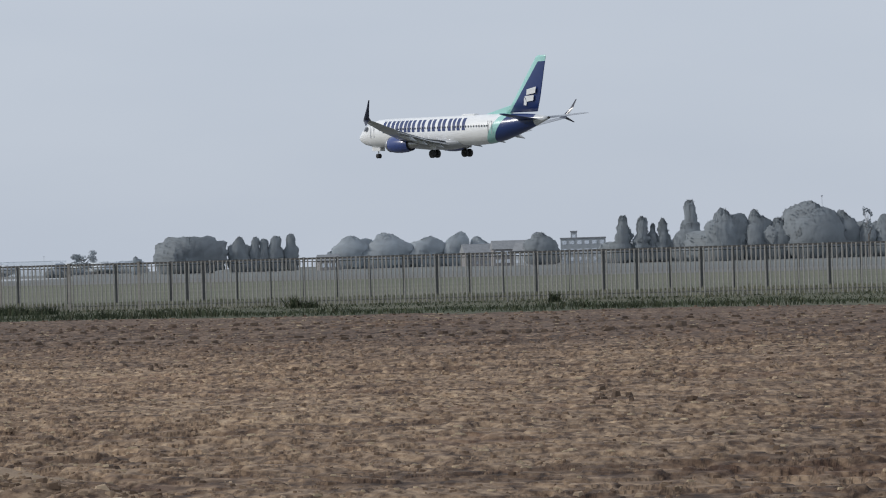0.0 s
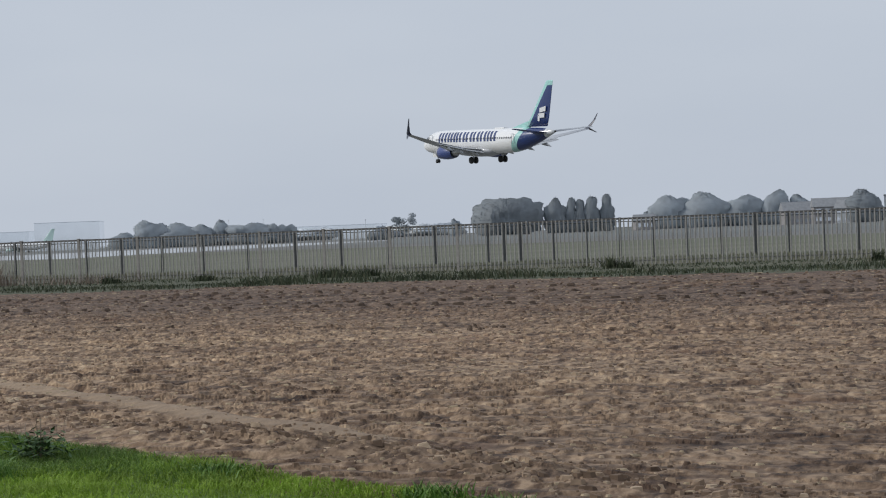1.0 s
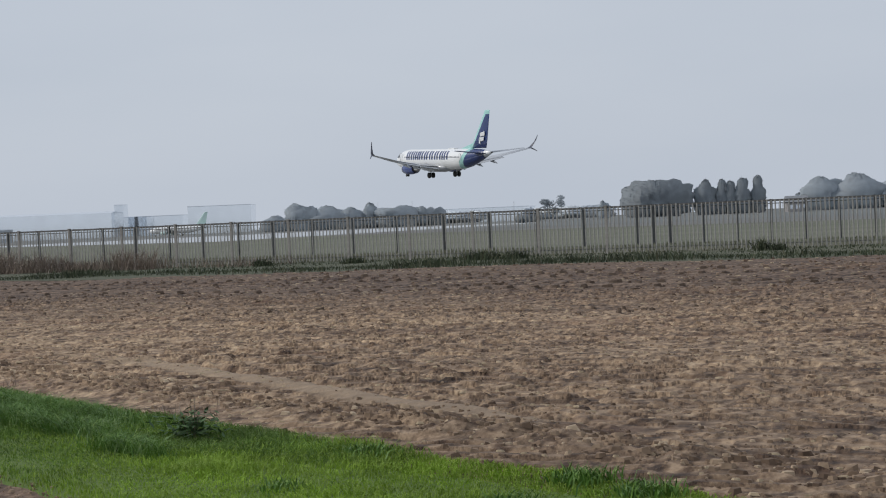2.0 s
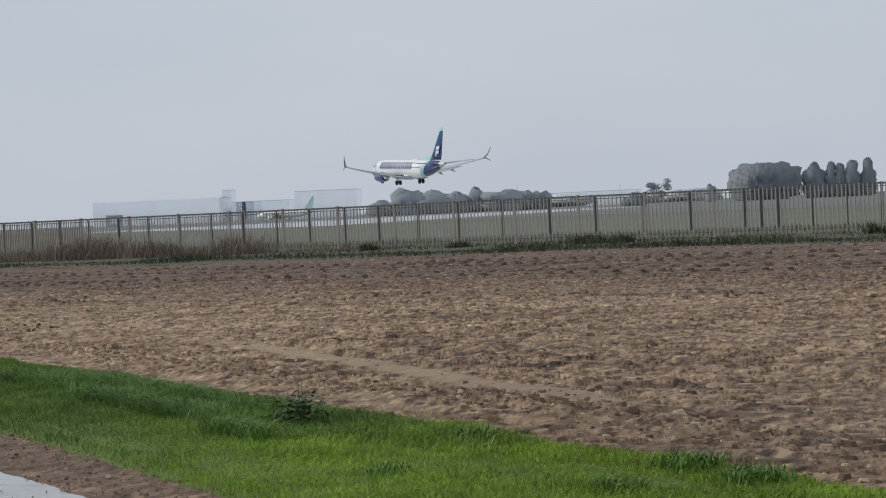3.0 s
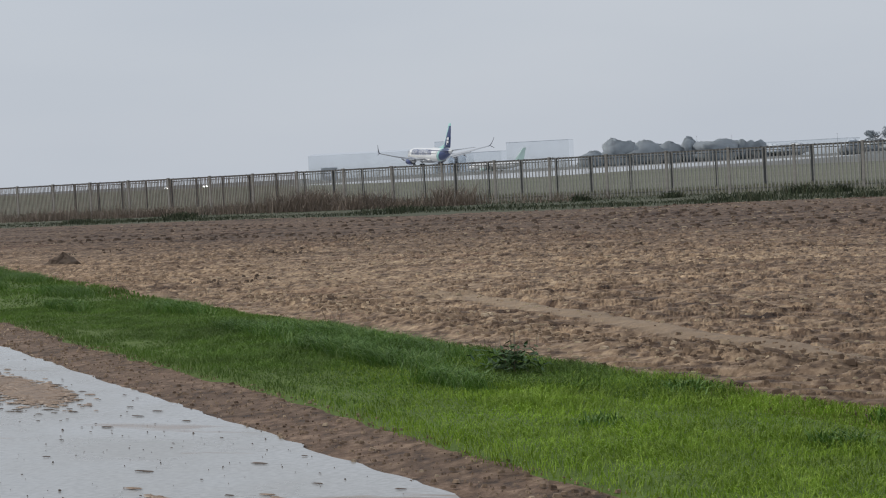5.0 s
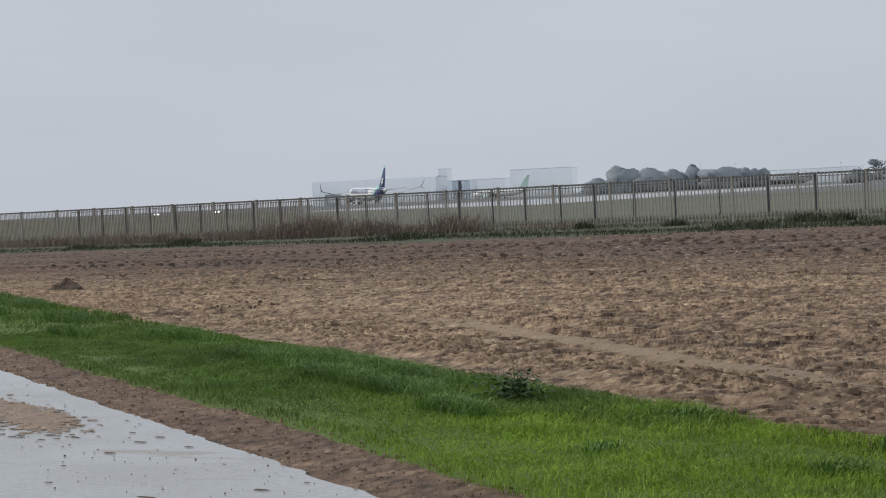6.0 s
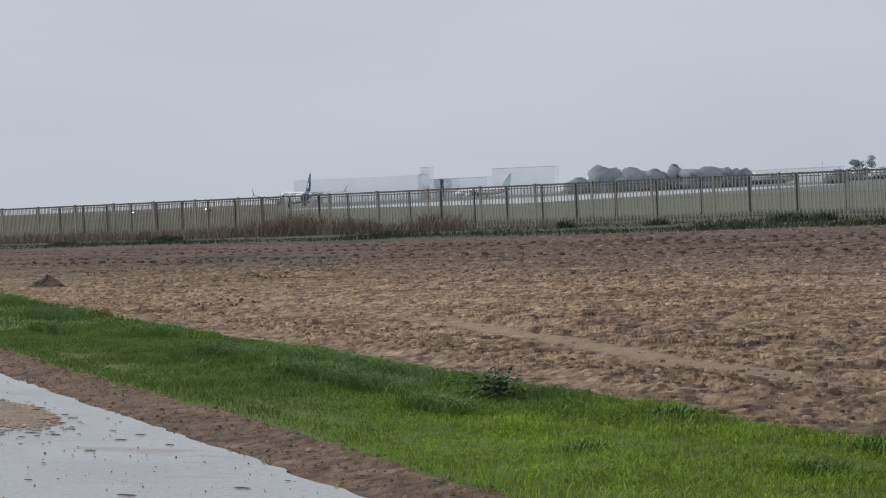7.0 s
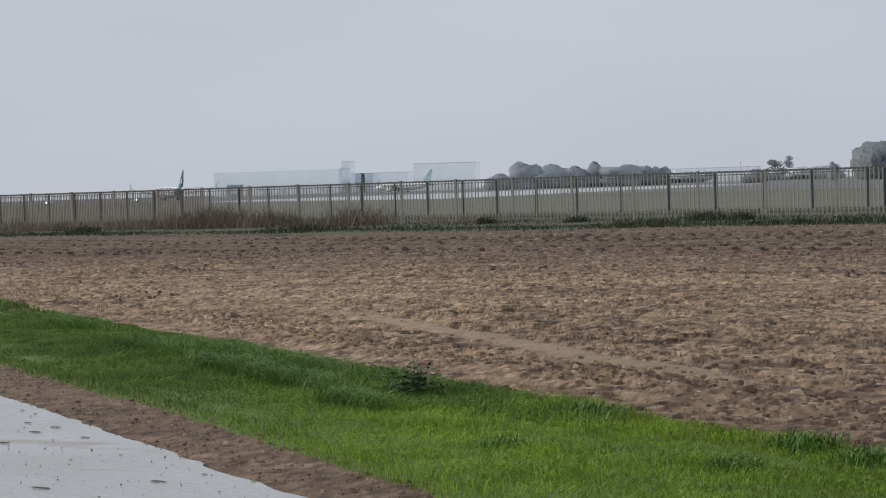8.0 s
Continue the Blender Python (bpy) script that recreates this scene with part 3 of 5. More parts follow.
            part("door_outline", bm, WING, fus)
    # title on both sides: slanted upright bars, two to a broad character
    widths = (0.55, 1.6, 1.5, 1.4, 1.75, 1.85, 1.8, 1.75, 0.55, 1.65)
    for side in (-1, 1):
        x = -7.4
        for w in widths:
            for off, bw in ((0, 0.55),) if w < 1 else ((0, 0.6), (w - 0.62, 0.62)):
                v = []
                for z in [0.0 + 1.62 * k / 6 for k in range(7)]:
                    y = side * (1.88 * math.sqrt(1 - min(1, z / 2.0) ** 2) + 0.014)
                    for dx in (0, -bw):
                        v.append((x - off + dx + 0.2 * z * side, y, z))
                sheet("title_bar", v, [(2 * k, 2 * k + 1, 2 * k + 3, 2 * k + 2) for k in range(6)], NAVY, fus)
            x -= w + 0.32
    # wings
    for side, word in ((1, "wing"), (-1, "wing")):
        secs = [(-12.6, 7.9, 1.5, -1.35, 0.13), (-15.5, 5.4, 5.6, -0.95, 0.12), (-19.1, 3.4, 11.5, 0.15, 0.11), (-22.6, 1.75, 17.1, 1.4, 0.10)]
        wing = part("wing", loft([wing_ring(x, c, side * y, z, th) for x, c, y, z, th in secs]), WING, jet, "pale grey swept wing", True)
        # split tip: a tall upper blade and a small lower one
        up = [(-22.6, 1.6, 17.1, 1.4), (-23.2, 1.1, 17.5, 1.75), (-24.3, 0.6, 17.95, 2.8), (-25.1, 0.25, 18.2, 3.95)]
        ring = lambda x, c, y, z, e: [(x, side * (y - e), z), (x - c * 0.35, side * (y - e - 0.05), z), (x - c, side * (y - e), z + 0.05), (x - c * 0.35, side * (y + 0.05 - e), z)]
        part("winglet", loft([ring(x, c, y, z, 0) for x, c, y, z in up]), INK, wing, "navy upswept winglet")
        low = [(-23.1, 1.1, 17.4, 1.5), (-23.9, 0.6, 17.95, 1.1), (-24.5, 0.25, 18.3, 0.8)]
        part("lower_winglet", loft([ring(x, c, y, z, 0) for x, c, y, z in low]), INK, wing, "small navy lower winglet")
        for y0, x0, z0, y1, x1, z1 in ((2.2, -20.6, -1.55, 5.4, -20.9, -1.15), (6.0, -20.9, -0.95, 11.6, -22.4, 0.0)):
            bm = loft([[(x0, side * y0, z0 + 0.05), (x0 - 1.2, side * y0, z0 - 0.28), (x0 - 1.2, side * y0, z0 - 0.34), (x0 - 0.1, side * y0, z0 - 0.15)],
                       [(x1, side * y1, z1 + 0.05), (x1 - 0.8, side * y1, z1 - 0.15), (x1 - 0.8, side * y1, z1 - 0.2), (x1 - 0.1, side * y1, z1 - 0.12)]])
            part("flap", bm, WING, wing, "lowered flap")
        for y, x, z in ((3.4, -18.5, -1.45), (6.9, -19.3, -1.0), (9.6, -20.3, -0.5)):
            bm = loft([[(x - d, side * y + r * 0.5 * math.cos(a), z - e + r * math.sin(a)) for a in (2 * math.pi * k / 10 for k in range(10))] for d, r, e in ((0, 0.06, 0.0), (1.0, 0.3, 0.12), (2.2, 0.34, 0.3), (3.6, 0.05, 0.75))])
            part("flap_fairing", bm, WING, wing, "", True)
        # engine
        EX = -2.8
        prof = [(EX + x, r * 0.93) for x, r in ((-10.2, 1.0), (-10.35, 1.12), (-11.0, 1.24), (-12.2, 1.28), (-13.4, 1.18), (-14.3, 1.0))]
        cy, cz = side * 4.83, -1.62
        bm = loft([[(x, cy + r * math.cos(a), cz + r * 0.97 * math.sin(a)) for a in (2 * math.pi * k / 32 for k in range(32))] for x, r in prof], True, False)
        eng = part("engine", bm, ENGINE_BLUE, jet, "navy blue engine nacelle", True)
        bm = loft([[(x, cy + r * math.cos(a), cz + r * 0.97 * math.sin(a)) for a in (2 * math.pi * k / 32 for k in range(32))] for x, r in ((EX + u, 0.93 * q) for u, q in ((-10.2, 1.0), (-10.05, 1.04), (-10.0, 1.1), (-10.1, 1.14), (-10.35, 1.13)))], True, False)
        part("intake_lip", bm, METAL, eng, "bare metal intake lip", True)
        bm = loft([[(x, cy + r * math.cos(a), cz + r * 0.97 * math.sin(a)) for a in (2 * math.pi * k / 24 for k in range(24))] for x, r in ((EX + u, 0.93 * q) for u, q in ((-10.9, 1.0), (-10.8, 0.3), (-10.5, 0.05)))])
        part("fan", bm, TYRE, eng, "dark fan face")
        bm = loft([[(x, cy + r * math.cos(a), cz + r * math.sin(a)) for a in (2 * math.pi * k / 24 for k in range(24))] for x, r in ((EX + u, 0.93 * q) for u, q in ((-13.2, 0.95), (-14.2, 0.72), (-15.3, 0.5), (-16.1, 0.12)))])
        part("exhaust", bm, METAL, eng, "bare metal exhaust", True)
        part("pylon", box((-18.2, cy - 0.18, -1.3), (-13.2, cy + 0.18, -0.62), 0.1), WING, eng)
        # tailplane
        secs = [(-33.6, 3.6, 0.6, 1.1, 0.09), (-37.2, 1.4, 7.15, 1.75, 0.09)]
        part("tailplane", loft([wing_ring(x, c, side * y, z, th) for x, c, y, z, th in secs]), WING if side < 0 else NAVY, jet, "swept tailplane", True)
    # fin
    def fin_ring(x0, c, z, th):
        return [(x, y, zz) for x, zz, y in ((p[0], z, p[2] - z) for p in wing_ring(x0, c, 0, z, th))]
    secs = [(-27.6, 2.0, 1.95, 0.02), (-30.8, 5.8, 2.05, 0.09), (-32.2, 4.9, 3.6, 0.09), (-36.5, 1.8, 8.95, 0.09), (-36.8, 1.5, 9.12, 0.06)]
    fin = part("fin", loft([fin_ring(*k) for k in secs[1:]]), FIN, jet, "navy fin with mint leading edge", True)
    bm = loft([[(-26.4, 0, 1.9), (-31.8, 0.12, 1.9), (-31.8, -0.12, 1.9)], [(-31.4, 0, 3.0), (-31.85, 0.1, 3.0), (-31.85, -0.1, 3.0)]])
    part("dorsal_fillet", bm, MINT, fin, "mint dorsal fillet")
    for side in (-1, 1):
        bm = bmesh.new()
        for pts in (((-35.0, 4.9), (-36.7, 5.2), (-36.55, 4.4), (-34.9, 4.2)), ((-34.6, 4.05), (-36.3, 4.15), (-36.15, 3.45), (-35.0, 3.35)), ((-34.5, 3.95), (-34.95, 3.35), (-34.9, 2.85), (-34.4, 2.95))):
            bm.faces.new([bm.verts.new((x, side * 0.33, z)) for x, z in pts])
        part("fin_emblem", bm, WHITE, fin, "plain white emblem shape")
    # landing gear
    def wheel(x, y, z, r, w, leg):
        bm = loft([[(x + rr * math.cos(a), y + yy, z + rr * math.sin(a)) for a in (2 * math.pi * k / 24 for k in range(24))] for yy, rr in ((-w / 2, r * 0.8), (-w / 2.4, r * 0.95), (0, r), (w / 2.4, r * 0.95), (w / 2, r * 0.8))])
        t = part("tyre", bm, TYRE, leg, "black tyre", True)
    for y in (2.86, -2.86):
        leg = part("main_gear", rod((-19.4, y, -1.2), (-19.6, y, -3.0), 0.14, 0.11, 12), METAL, jet, "extended main landing gear leg")
        wheel(-19.6, y - 0.43, -3.0 , 0.565, 0.42, leg)
        wheel(-19.6, y + 0.43, -3.0, 0.565, 0.42, leg)
        part("gear_door", box((-20.2, y + math.copysign(0.28, y) - 0.03, -2.3), (-19.0, y + math.copysign(0.28, y) + 0.03, -1.2), 0.02), WHITE, leg)
    leg = part("nose_gear", rod((-4.0, 0, -1.4), (-4.0, 0, -3.05), 0.1, 0.08, 10), METAL, jet, "extended nose gear leg")
    wheel(-4.0, -0.2, -3.15, 0.345, 0.2, leg)
    wheel(-4.0, 0.2, -3.15, 0.345, 0.2, leg)
    for y in (-0.42, 0.42):
        part("gear_door", box((-4.9, y - 0.02, -2.45), (-3.1, y + 0.02, -1.7), 0.02), WHITE, leg)
    part("antenna", box((-25.0, -0.45, 1.9), (-22.4, 0.45, 2.17), 0.1), WHITE, fus, "antenna hump")
    return jet


build_ground()
build_front_fence()
build_back_fence()
JET = build_airliner()


# ---- loose cover: clods, straw, blades, weeds ----
def scatter_blades(name, xy, z, height, width, bend, mat, label, cat, seed, parent=None, swirl=0):
    """Bent two-step blades at the given places, all in one mesh."""
    rng = np.random.default_rng(seed)
    n = len(xy)
    a = rng.uniform(0, 2 * np.pi, n)
    b = rng.uniform(0, 2 * np.pi, n) if swirl == 0 else 9 * value_noise(xy[:, 0] / swirl, xy[:, 1] / swirl, seed) + rng.normal(0, 1.5, n)
    side = np.c_[np.cos(a), np.sin(a)] * (width / 2)[:, None]
    lean = np.c_[np.cos(b), np.sin(b)] * (bend * height)[:, None]
    v = np.zeros((n, 5, 3))
    v[:, 0, :2], v[:, 1, :2] = xy - side, xy + side
    v[:, 2, :2], v[:, 3, :2] = xy + side * 0.8 + lean * 0.35, xy - side * 0.8 + lean * 0.35
    v[:, 4, :2] = xy + lean
    v[:, 0, 2] = v[:, 1, 2] = z - 0.01
    v[:, 2, 2] = v[:, 3, 2] = z + height * 0.6
    v[:, 4, 2] = z + height * np.sqrt(np.clip(1 - bend ** 2 * 0.5, 0.2, 1))
    base = np.arange(n) * 5
    quads = np.stack([base, base + 1, base + 2, base + 3], -1)
    tris = np.stack([base + 3, base + 2, base + 4], -1)
    ob = sheet(name, v.reshape(-1, 3), [quads, tris], mat, parent)
    return tagged(ob, label, cat, kind="stuff") if label else ob


def scatter_lumps(name, xy, z, size, flat, mat, label, cat, seed, stretch=1.0, turn=0.0, sink=0.015):
    """Low five-cornered lumps with a smaller, tilted top."""
    rng = np.random.default_rng(seed)
    n = len(xy)
    v = np.zeros((n, 10, 3))
    a0 = rng.uniform(0, 2 * np.pi, n)
    ct, st = math.cos(turn), math.sin(turn)
    shift = rng.uniform(-0.15, 0.15, (n, 2)) * size[:, None]
    tilt = rng.uniform(-0.2, 0.2, (n, 2)) * flat
    for k in range(5):
        a = a0 + k * 2 * np.pi / 5 + rng.uniform(-0.4, 0.4, n)
        r = size * rng.uniform(0.7, 1.15, n)
        inner = rng.uniform(0.5, 0.8, n)
        dx, dy = r * np.cos(a) * stretch, r * np.sin(a)
        ex, ey = dx * ct - dy * st, dx * st + dy * ct
        v[:, k, 0], v[:, k, 1], v[:, k, 2] = xy[:, 0] + ex, xy[:, 1] + ey, z - sink
        v[:, k + 5, 0], v[:, k + 5, 1] = xy[:, 0] + ex * inner + shift[:, 0], xy[:, 1] + ey * inner + shift[:, 1]
        v[:, k + 5, 2] = z + size * flat + ex * tilt[:, 0] + ey * tilt[:, 1]
    b = np.arange(n) * 10
    sides = np.concatenate([np.stack([b + k, b + (k + 1) % 5, b + (k + 1) % 5 + 5, b + k + 5], -1) for k in range(5)])
    tops = np.stack([b + 5, b + 6, b + 7, b + 8, b + 9], -1)
    return tagged(sheet(name, v.reshape(-1, 3), [sides, tops], mat), label, cat, kind="stuff")


def field_points(n, seed, power=1.9):
    rng = np.random.default_rng(seed)
    s = np.where(rng.random(n) < 0.72, rng.uniform(-12, 34, n), rng.uniform(-50, 95, n))
    a = rng.random(n) ** power
    k = (s + 60) / 159
    near = s[:, None] * ALONG + (GRASS_EDGE + 0.05) * ACROSS
    far = (60 - 165 * k)[:, None] * FT + (FIELD_D - 0.5) * FN
    xy = near * (1 - a[:, None]) + far * a[:, None]
    return xy, a


def build_field_cover():
    rng = np.random.default_rng(17)
    xy, a = field_points(40000, 18, 1.5)
    keep = value_noise(xy[:, 0] / 1.7, xy[:, 1] / 0.9, 6) + rng.uniform(-0.4, 0.4, len(xy)) > 0.28
    across, along = xy @ ACROSS, xy @ ALONG
    keep &= (xy @ FN < 38.5) | (rng.random(len(xy)) < 0.35)
    keep &= (np.abs(across - 7.5) > 0.5) | (rng.random(len(xy)) < 0.25)
    keep &= (np.abs(across - 8.95 - 0.115 * np.clip(along - 13, -3, 9)) > 0.28) | (along < 9.5) | (along > 22) | (rng.random(len(xy)) < 0.2)
    xy, a = xy[keep], a[keep]
    size = (0.006 + 0.016 * rng.random(len(xy)) ** 2.6) * (1 + 1.0 * a)
    scatter_lumps("clods", xy, field_height(xy[:, 0], xy[:, 1]), size, 1.0, CLOD, "loose brown soil clods over the field", "soil", 19, 2.0, FENCE_AZ, 0.01)
    xy, a = field_points(5000, 28)
    size = (0.008 + 0.014 * rng.random(len(xy)) ** 2.0) * (1 + 1.0 * a)
    scatter_lumps("straw", xy, field_height(xy[:, 0], xy[:, 1]) + 0.012, size, 0.12, STRAW, "scattered pale straw and stubble", "straw", 29, 2.6, FENCE_AZ)
    # thrown-up clods along the tyre track
    s = rng.uniform(-6, 24, 5200)
    n = rng.choice((7.15, 8.25, 8.5), 5200) + rng.normal(0, 0.2, 5200)
    xy = track_xy(s, np.clip(n, 7.0, 10.2))
    size = 0.010 + 0.026 * rng.random(5200) ** 2.5
    scatter_lumps("track_clods", xy, field_height(xy[:, 0], xy[:, 1]), size, 0.8, CLOD, "dark clods thrown up along the tyre track", "soil", 39, 2.0, FENCE_AZ)
    # wheel marks near the fence: dark lumps in rows, standing in for shaded pits
    pts = []
    for row, shift in ((40.3, 0.0), (41.7, 0.3), (44.5, 0.2), (46.2, 0.5), (49.5, 0.1)):
        t = np.arange(-46, 40, 0.62) + shift + rng.normal(0, 0.05, len(np.arange(-46, 40, 0.62)))
        t = t[rng.random(len(t)) < 0.85]
        f = row + rng.normal(0, 0.05, len(t)) + 0.5 * (value_noise(t / 9, t * 0, 77) - 0.5)
        pts.append(t[:, None] * FT + f[:, None] * FN)
    xy = np.concatenate(pts)
    scatter_lumps("wheel_marks", xy, field_height(xy[:, 0], xy[:, 1]) + 0.02, 0.07 + 0.05 * rng.random(len(xy)), 0.4, DARKCLOD, "rows of dark lumps standing for shade in tyre lug pits", "soil", 59, 1.5, FENCE_AZ, 0.03)
    # darker drifts of trash across the far field
    spots = [(-17.8, 29.9, 0.55), (-10.5, 28.5, 0.8), (-25.5, 30, 0.8), (-38, 41, 1.1), (-43, 39, 1.2), (-30, 36, 0.9), (-6, 36, 0.8), (-35, 33, 0.9), (-20, 22, 0.6), (4, 30, 0.9), (-2, 21, 0.5), (-14, 36, 0.9)]
    pts = []
    for t, f, w in spots:
        m = int(26 * w)
        pts.append((t + rng.normal(0, w * 0.7, m))[:, None] * FT + (f + rng.normal(0, w * 0.9, m))[:, None] * FN)
    xy = np.concatenate(pts)
    scatter_lumps("dark_clods", xy, field_height(xy[:, 0], xy[:, 1]), 0.015 + 0.03 * rng.random(len(xy)), 1.2, DARKCLOD, "dark tufts and clods lying on the field", "soil", 49, 1.6, FENCE_AZ)


def heap(s, n):
    rng = np.random.default_rng(77)
    p = s * ALONG + n * ACROSS
    v, f = [], []
    rings, sides = 7, 22
    for i in range(rings + 1):
        r = 0.5 * (1 - i / rings)
        for k in range(sides):
            a = 2 * math.pi * k / sides
            j = 1 + 0.28 * math.sin(3 * a + 1) + rng.uniform(-0.15, 0.15)
            v.append((r * math.cos(a) * j * 1.15, r * math.sin(a) * j * 0.7, -0.06 + 0.36 * (i / rings) ** 0.7 + rng.uniform(-0.035, 0.035)))
    for i in range(rings):
        for k in range(sides):
            q = (k + 1) % sides
            f.append((i * sides + k, i * sides + q, (i + 1) * sides + q, (i + 1) * sides + k))
    ob = sheet("soil_heap", v, f, DARKCLOD)
    ob.matrix_basis = pose(p[0], p[1], float(field_height(np.array([p[0]]), np.array([p[1]]))[0]) - 0.02, 0, 0, -20)
    return tagged(ob, "small dark heap of soil and roots on the field's edge", "soil heap")


def build_grass():
    rng = np.random.default_rng(51)
    n = 250000
    s = np.where(rng.random(n) < 0.7, rng.uniform(3, 25, n), rng.uniform(-6, 60, n))
    u = rng.random(n)
    lo, hi = DIRT_EDGE + edge_wobble(s, 11, 0.16) + 0.02, grass_edge(s) + edge_wobble(s, 14, 0.16)
    q = lo + (hi - lo) * u
    thin = np.clip(u / 0.22, 0, 1) * 0.9 + 0.1
    keep = rng.random(n) < thin
    s, q, u = s[keep], q[keep], u[keep]
    patch = value_noise(s / 0.7, q / 0.4, 61)
    tall = value_noise(s / 2.2, q / 0.7, 62)
    h = (0.028 + 0.045 * patch + 0.05 * np.clip(tall - 0.5, 0, 1) * 2) * rng.uniform(0.6, 1.25, len(s)) * (0.5 + 0.5 * np.clip(u / 0.35, 0, 1))
    w = rng.uniform(0.004, 0.007, len(s)) * np.where(s > 25, 2.6, 1.0)
    deep = (s + 1.6 * (value_noise(s / 1.5, q / 0.8, 66) - 0.5) * 2 + rng.normal(0, 0.8, len(s)) > 12.2)
    for pick, mat, name, words in ((~deep, BLADE, "grass", "short yellow-green grass beside the track"), (deep, GREENBLADE, "deep_grass", "short deep green grass beside the track")):
        scatter_blades(name, track_xy(s[pick], q[pick]), 0.02, h[pick], w[pick], rng.uniform(0.6, 1.3, pick.sum()), mat, words, "grass", 63, None, 0.35)
    # longer, darker swathes that lie over in ridges
    spots = [(16.4, 6.5, 1.5, 0.11), (14.9, 6.45, 1.2, 0.1), (15.2, 6.0, 1.0, 0.08), (13.8, 5.95, 0.9, 0.08), (17.9, 6.1, 0.8, 0.08), (12.0, 5.65, 0.5, 0.05), (22.0, 6.5, 1.0, 0.12),
             (27.5, 6.4, 1.3, 0.14), (33, 6.9, 1.5, 0.14), (31, 5.9, 1.0, 0.1), (37, 7.0, 1.0, 0.18), (24, 5.6, 0.8, 0.08)]
    ss, qq, hh = [], [], []
    for s0, q0, a, b in spots:
        m = int(3000 * a)
        ss.append(s0 + rng.normal(0, a * 0.5, m))
        qq.append(q0 + rng.normal(0, b, m))
        hh.append(np.full(m, 0.165) * rng.uniform(0.6, 1.3, m))
    s, q, h = np.concatenate(ss), np.clip(np.concatenate(qq), 4.9, 7.5), np.concatenate(hh)
    scatter_blades("long_grass", track_xy(s, q), 0.02, h, rng.uniform(0.004, 0.008, len(s)), rng.uniform(0.7, 1.25, len(s)), DARKBLADE, "longer dark green grass lying in swathes", "grass", 64, None, 0.5)


def tuft(name, s, n, count, radius, height, mat, label, cat, seed):
    rng = np.random.default_rng(seed)
    p = s * ALONG + n * ACROSS
    xy = rng.normal(0, radius * 0.5, (count, 2))
    ob = scatter_blades(name, xy, 0.0, height * rng.uniform(0.5, 1.2, count), rng.uniform(0.008, 0.016, count), rng.uniform(0.3, 1.1, count), mat, "", "", seed)
    ob.matrix_basis = pose(p[0], p[1], 0.02)
    return tagged(ob, label, cat, "tufts in the grass strip")


def weed_bush(s, n):
    """A dark leafy weed with a few bare stalks above it."""
    rng = np.random.default_rng(91)
    p = s * ALONG + n * ACROSS
    bush = new("weed")
    bush.matrix_basis = pose(p[0], p[1], 0.02)
    tagged(bush, "dark blue-green leafy weed with dry stalks in the grass", "weed")
    c = rng.normal(0, 1, (330, 3)) * (0.12, 0.12, 0.055) + (0, 0, 0.10)
    v, f = [], []
    for q in c:
        a, t = rng.uniform(0, 6.28), rng.uniform(-0.6, 0.6)
        d, e = np.array((math.cos(a), math.sin(a), t)) * rng.uniform(0.025, 0.06), np.array((-math.sin(a), math.cos(a), rng.uniform(-0.4, 0.4))) * 0.014
        q[2] = max(q[2], 0.02)
        b = len(v)
        v += [q - d, q + e, q + d, q - e]
        f.append((b, b + 1, b + 2, b + 3))
    sheet("leaves", v, f, WEEDLEAF, bush)
    for k in range(6):
        a = rng.uniform(0, 6.28)
        r = rng.uniform(0.03, 0.13)
        part("stalk", rod((r * 0.5 * math.cos(a), r * 0.5 * math.sin(a), 0), (r * 1.5 * math.cos(a), r * 1.5 * math.sin(a), rng.uniform(0.2, 0.38)), 0.004, 0.002, 5), REED, bush)


def dry_stalks(s, n, seed, high):
    rng = np.random.default_rng(seed)
    p = s * ALONG + n * ACROSS
    xy = rng.normal(0, 0.11, (16, 2))
    ob = scatter_blades("dry_weed", xy, 0.0, high * rng.uniform(0.3, 0.9, 16), rng.uniform(0.005, 0.009, 16), rng.uniform(0.2, 0.9, 16), REED, "", "", seed)
    ob.matrix_basis = pose(p[0], p[1], float(field_height(np.array([p[0]]), np.array([p[1]]))[0]))
    tagged(ob, "small dry brown weed at the field's edge", "weed", "dry weeds at the field's edge")


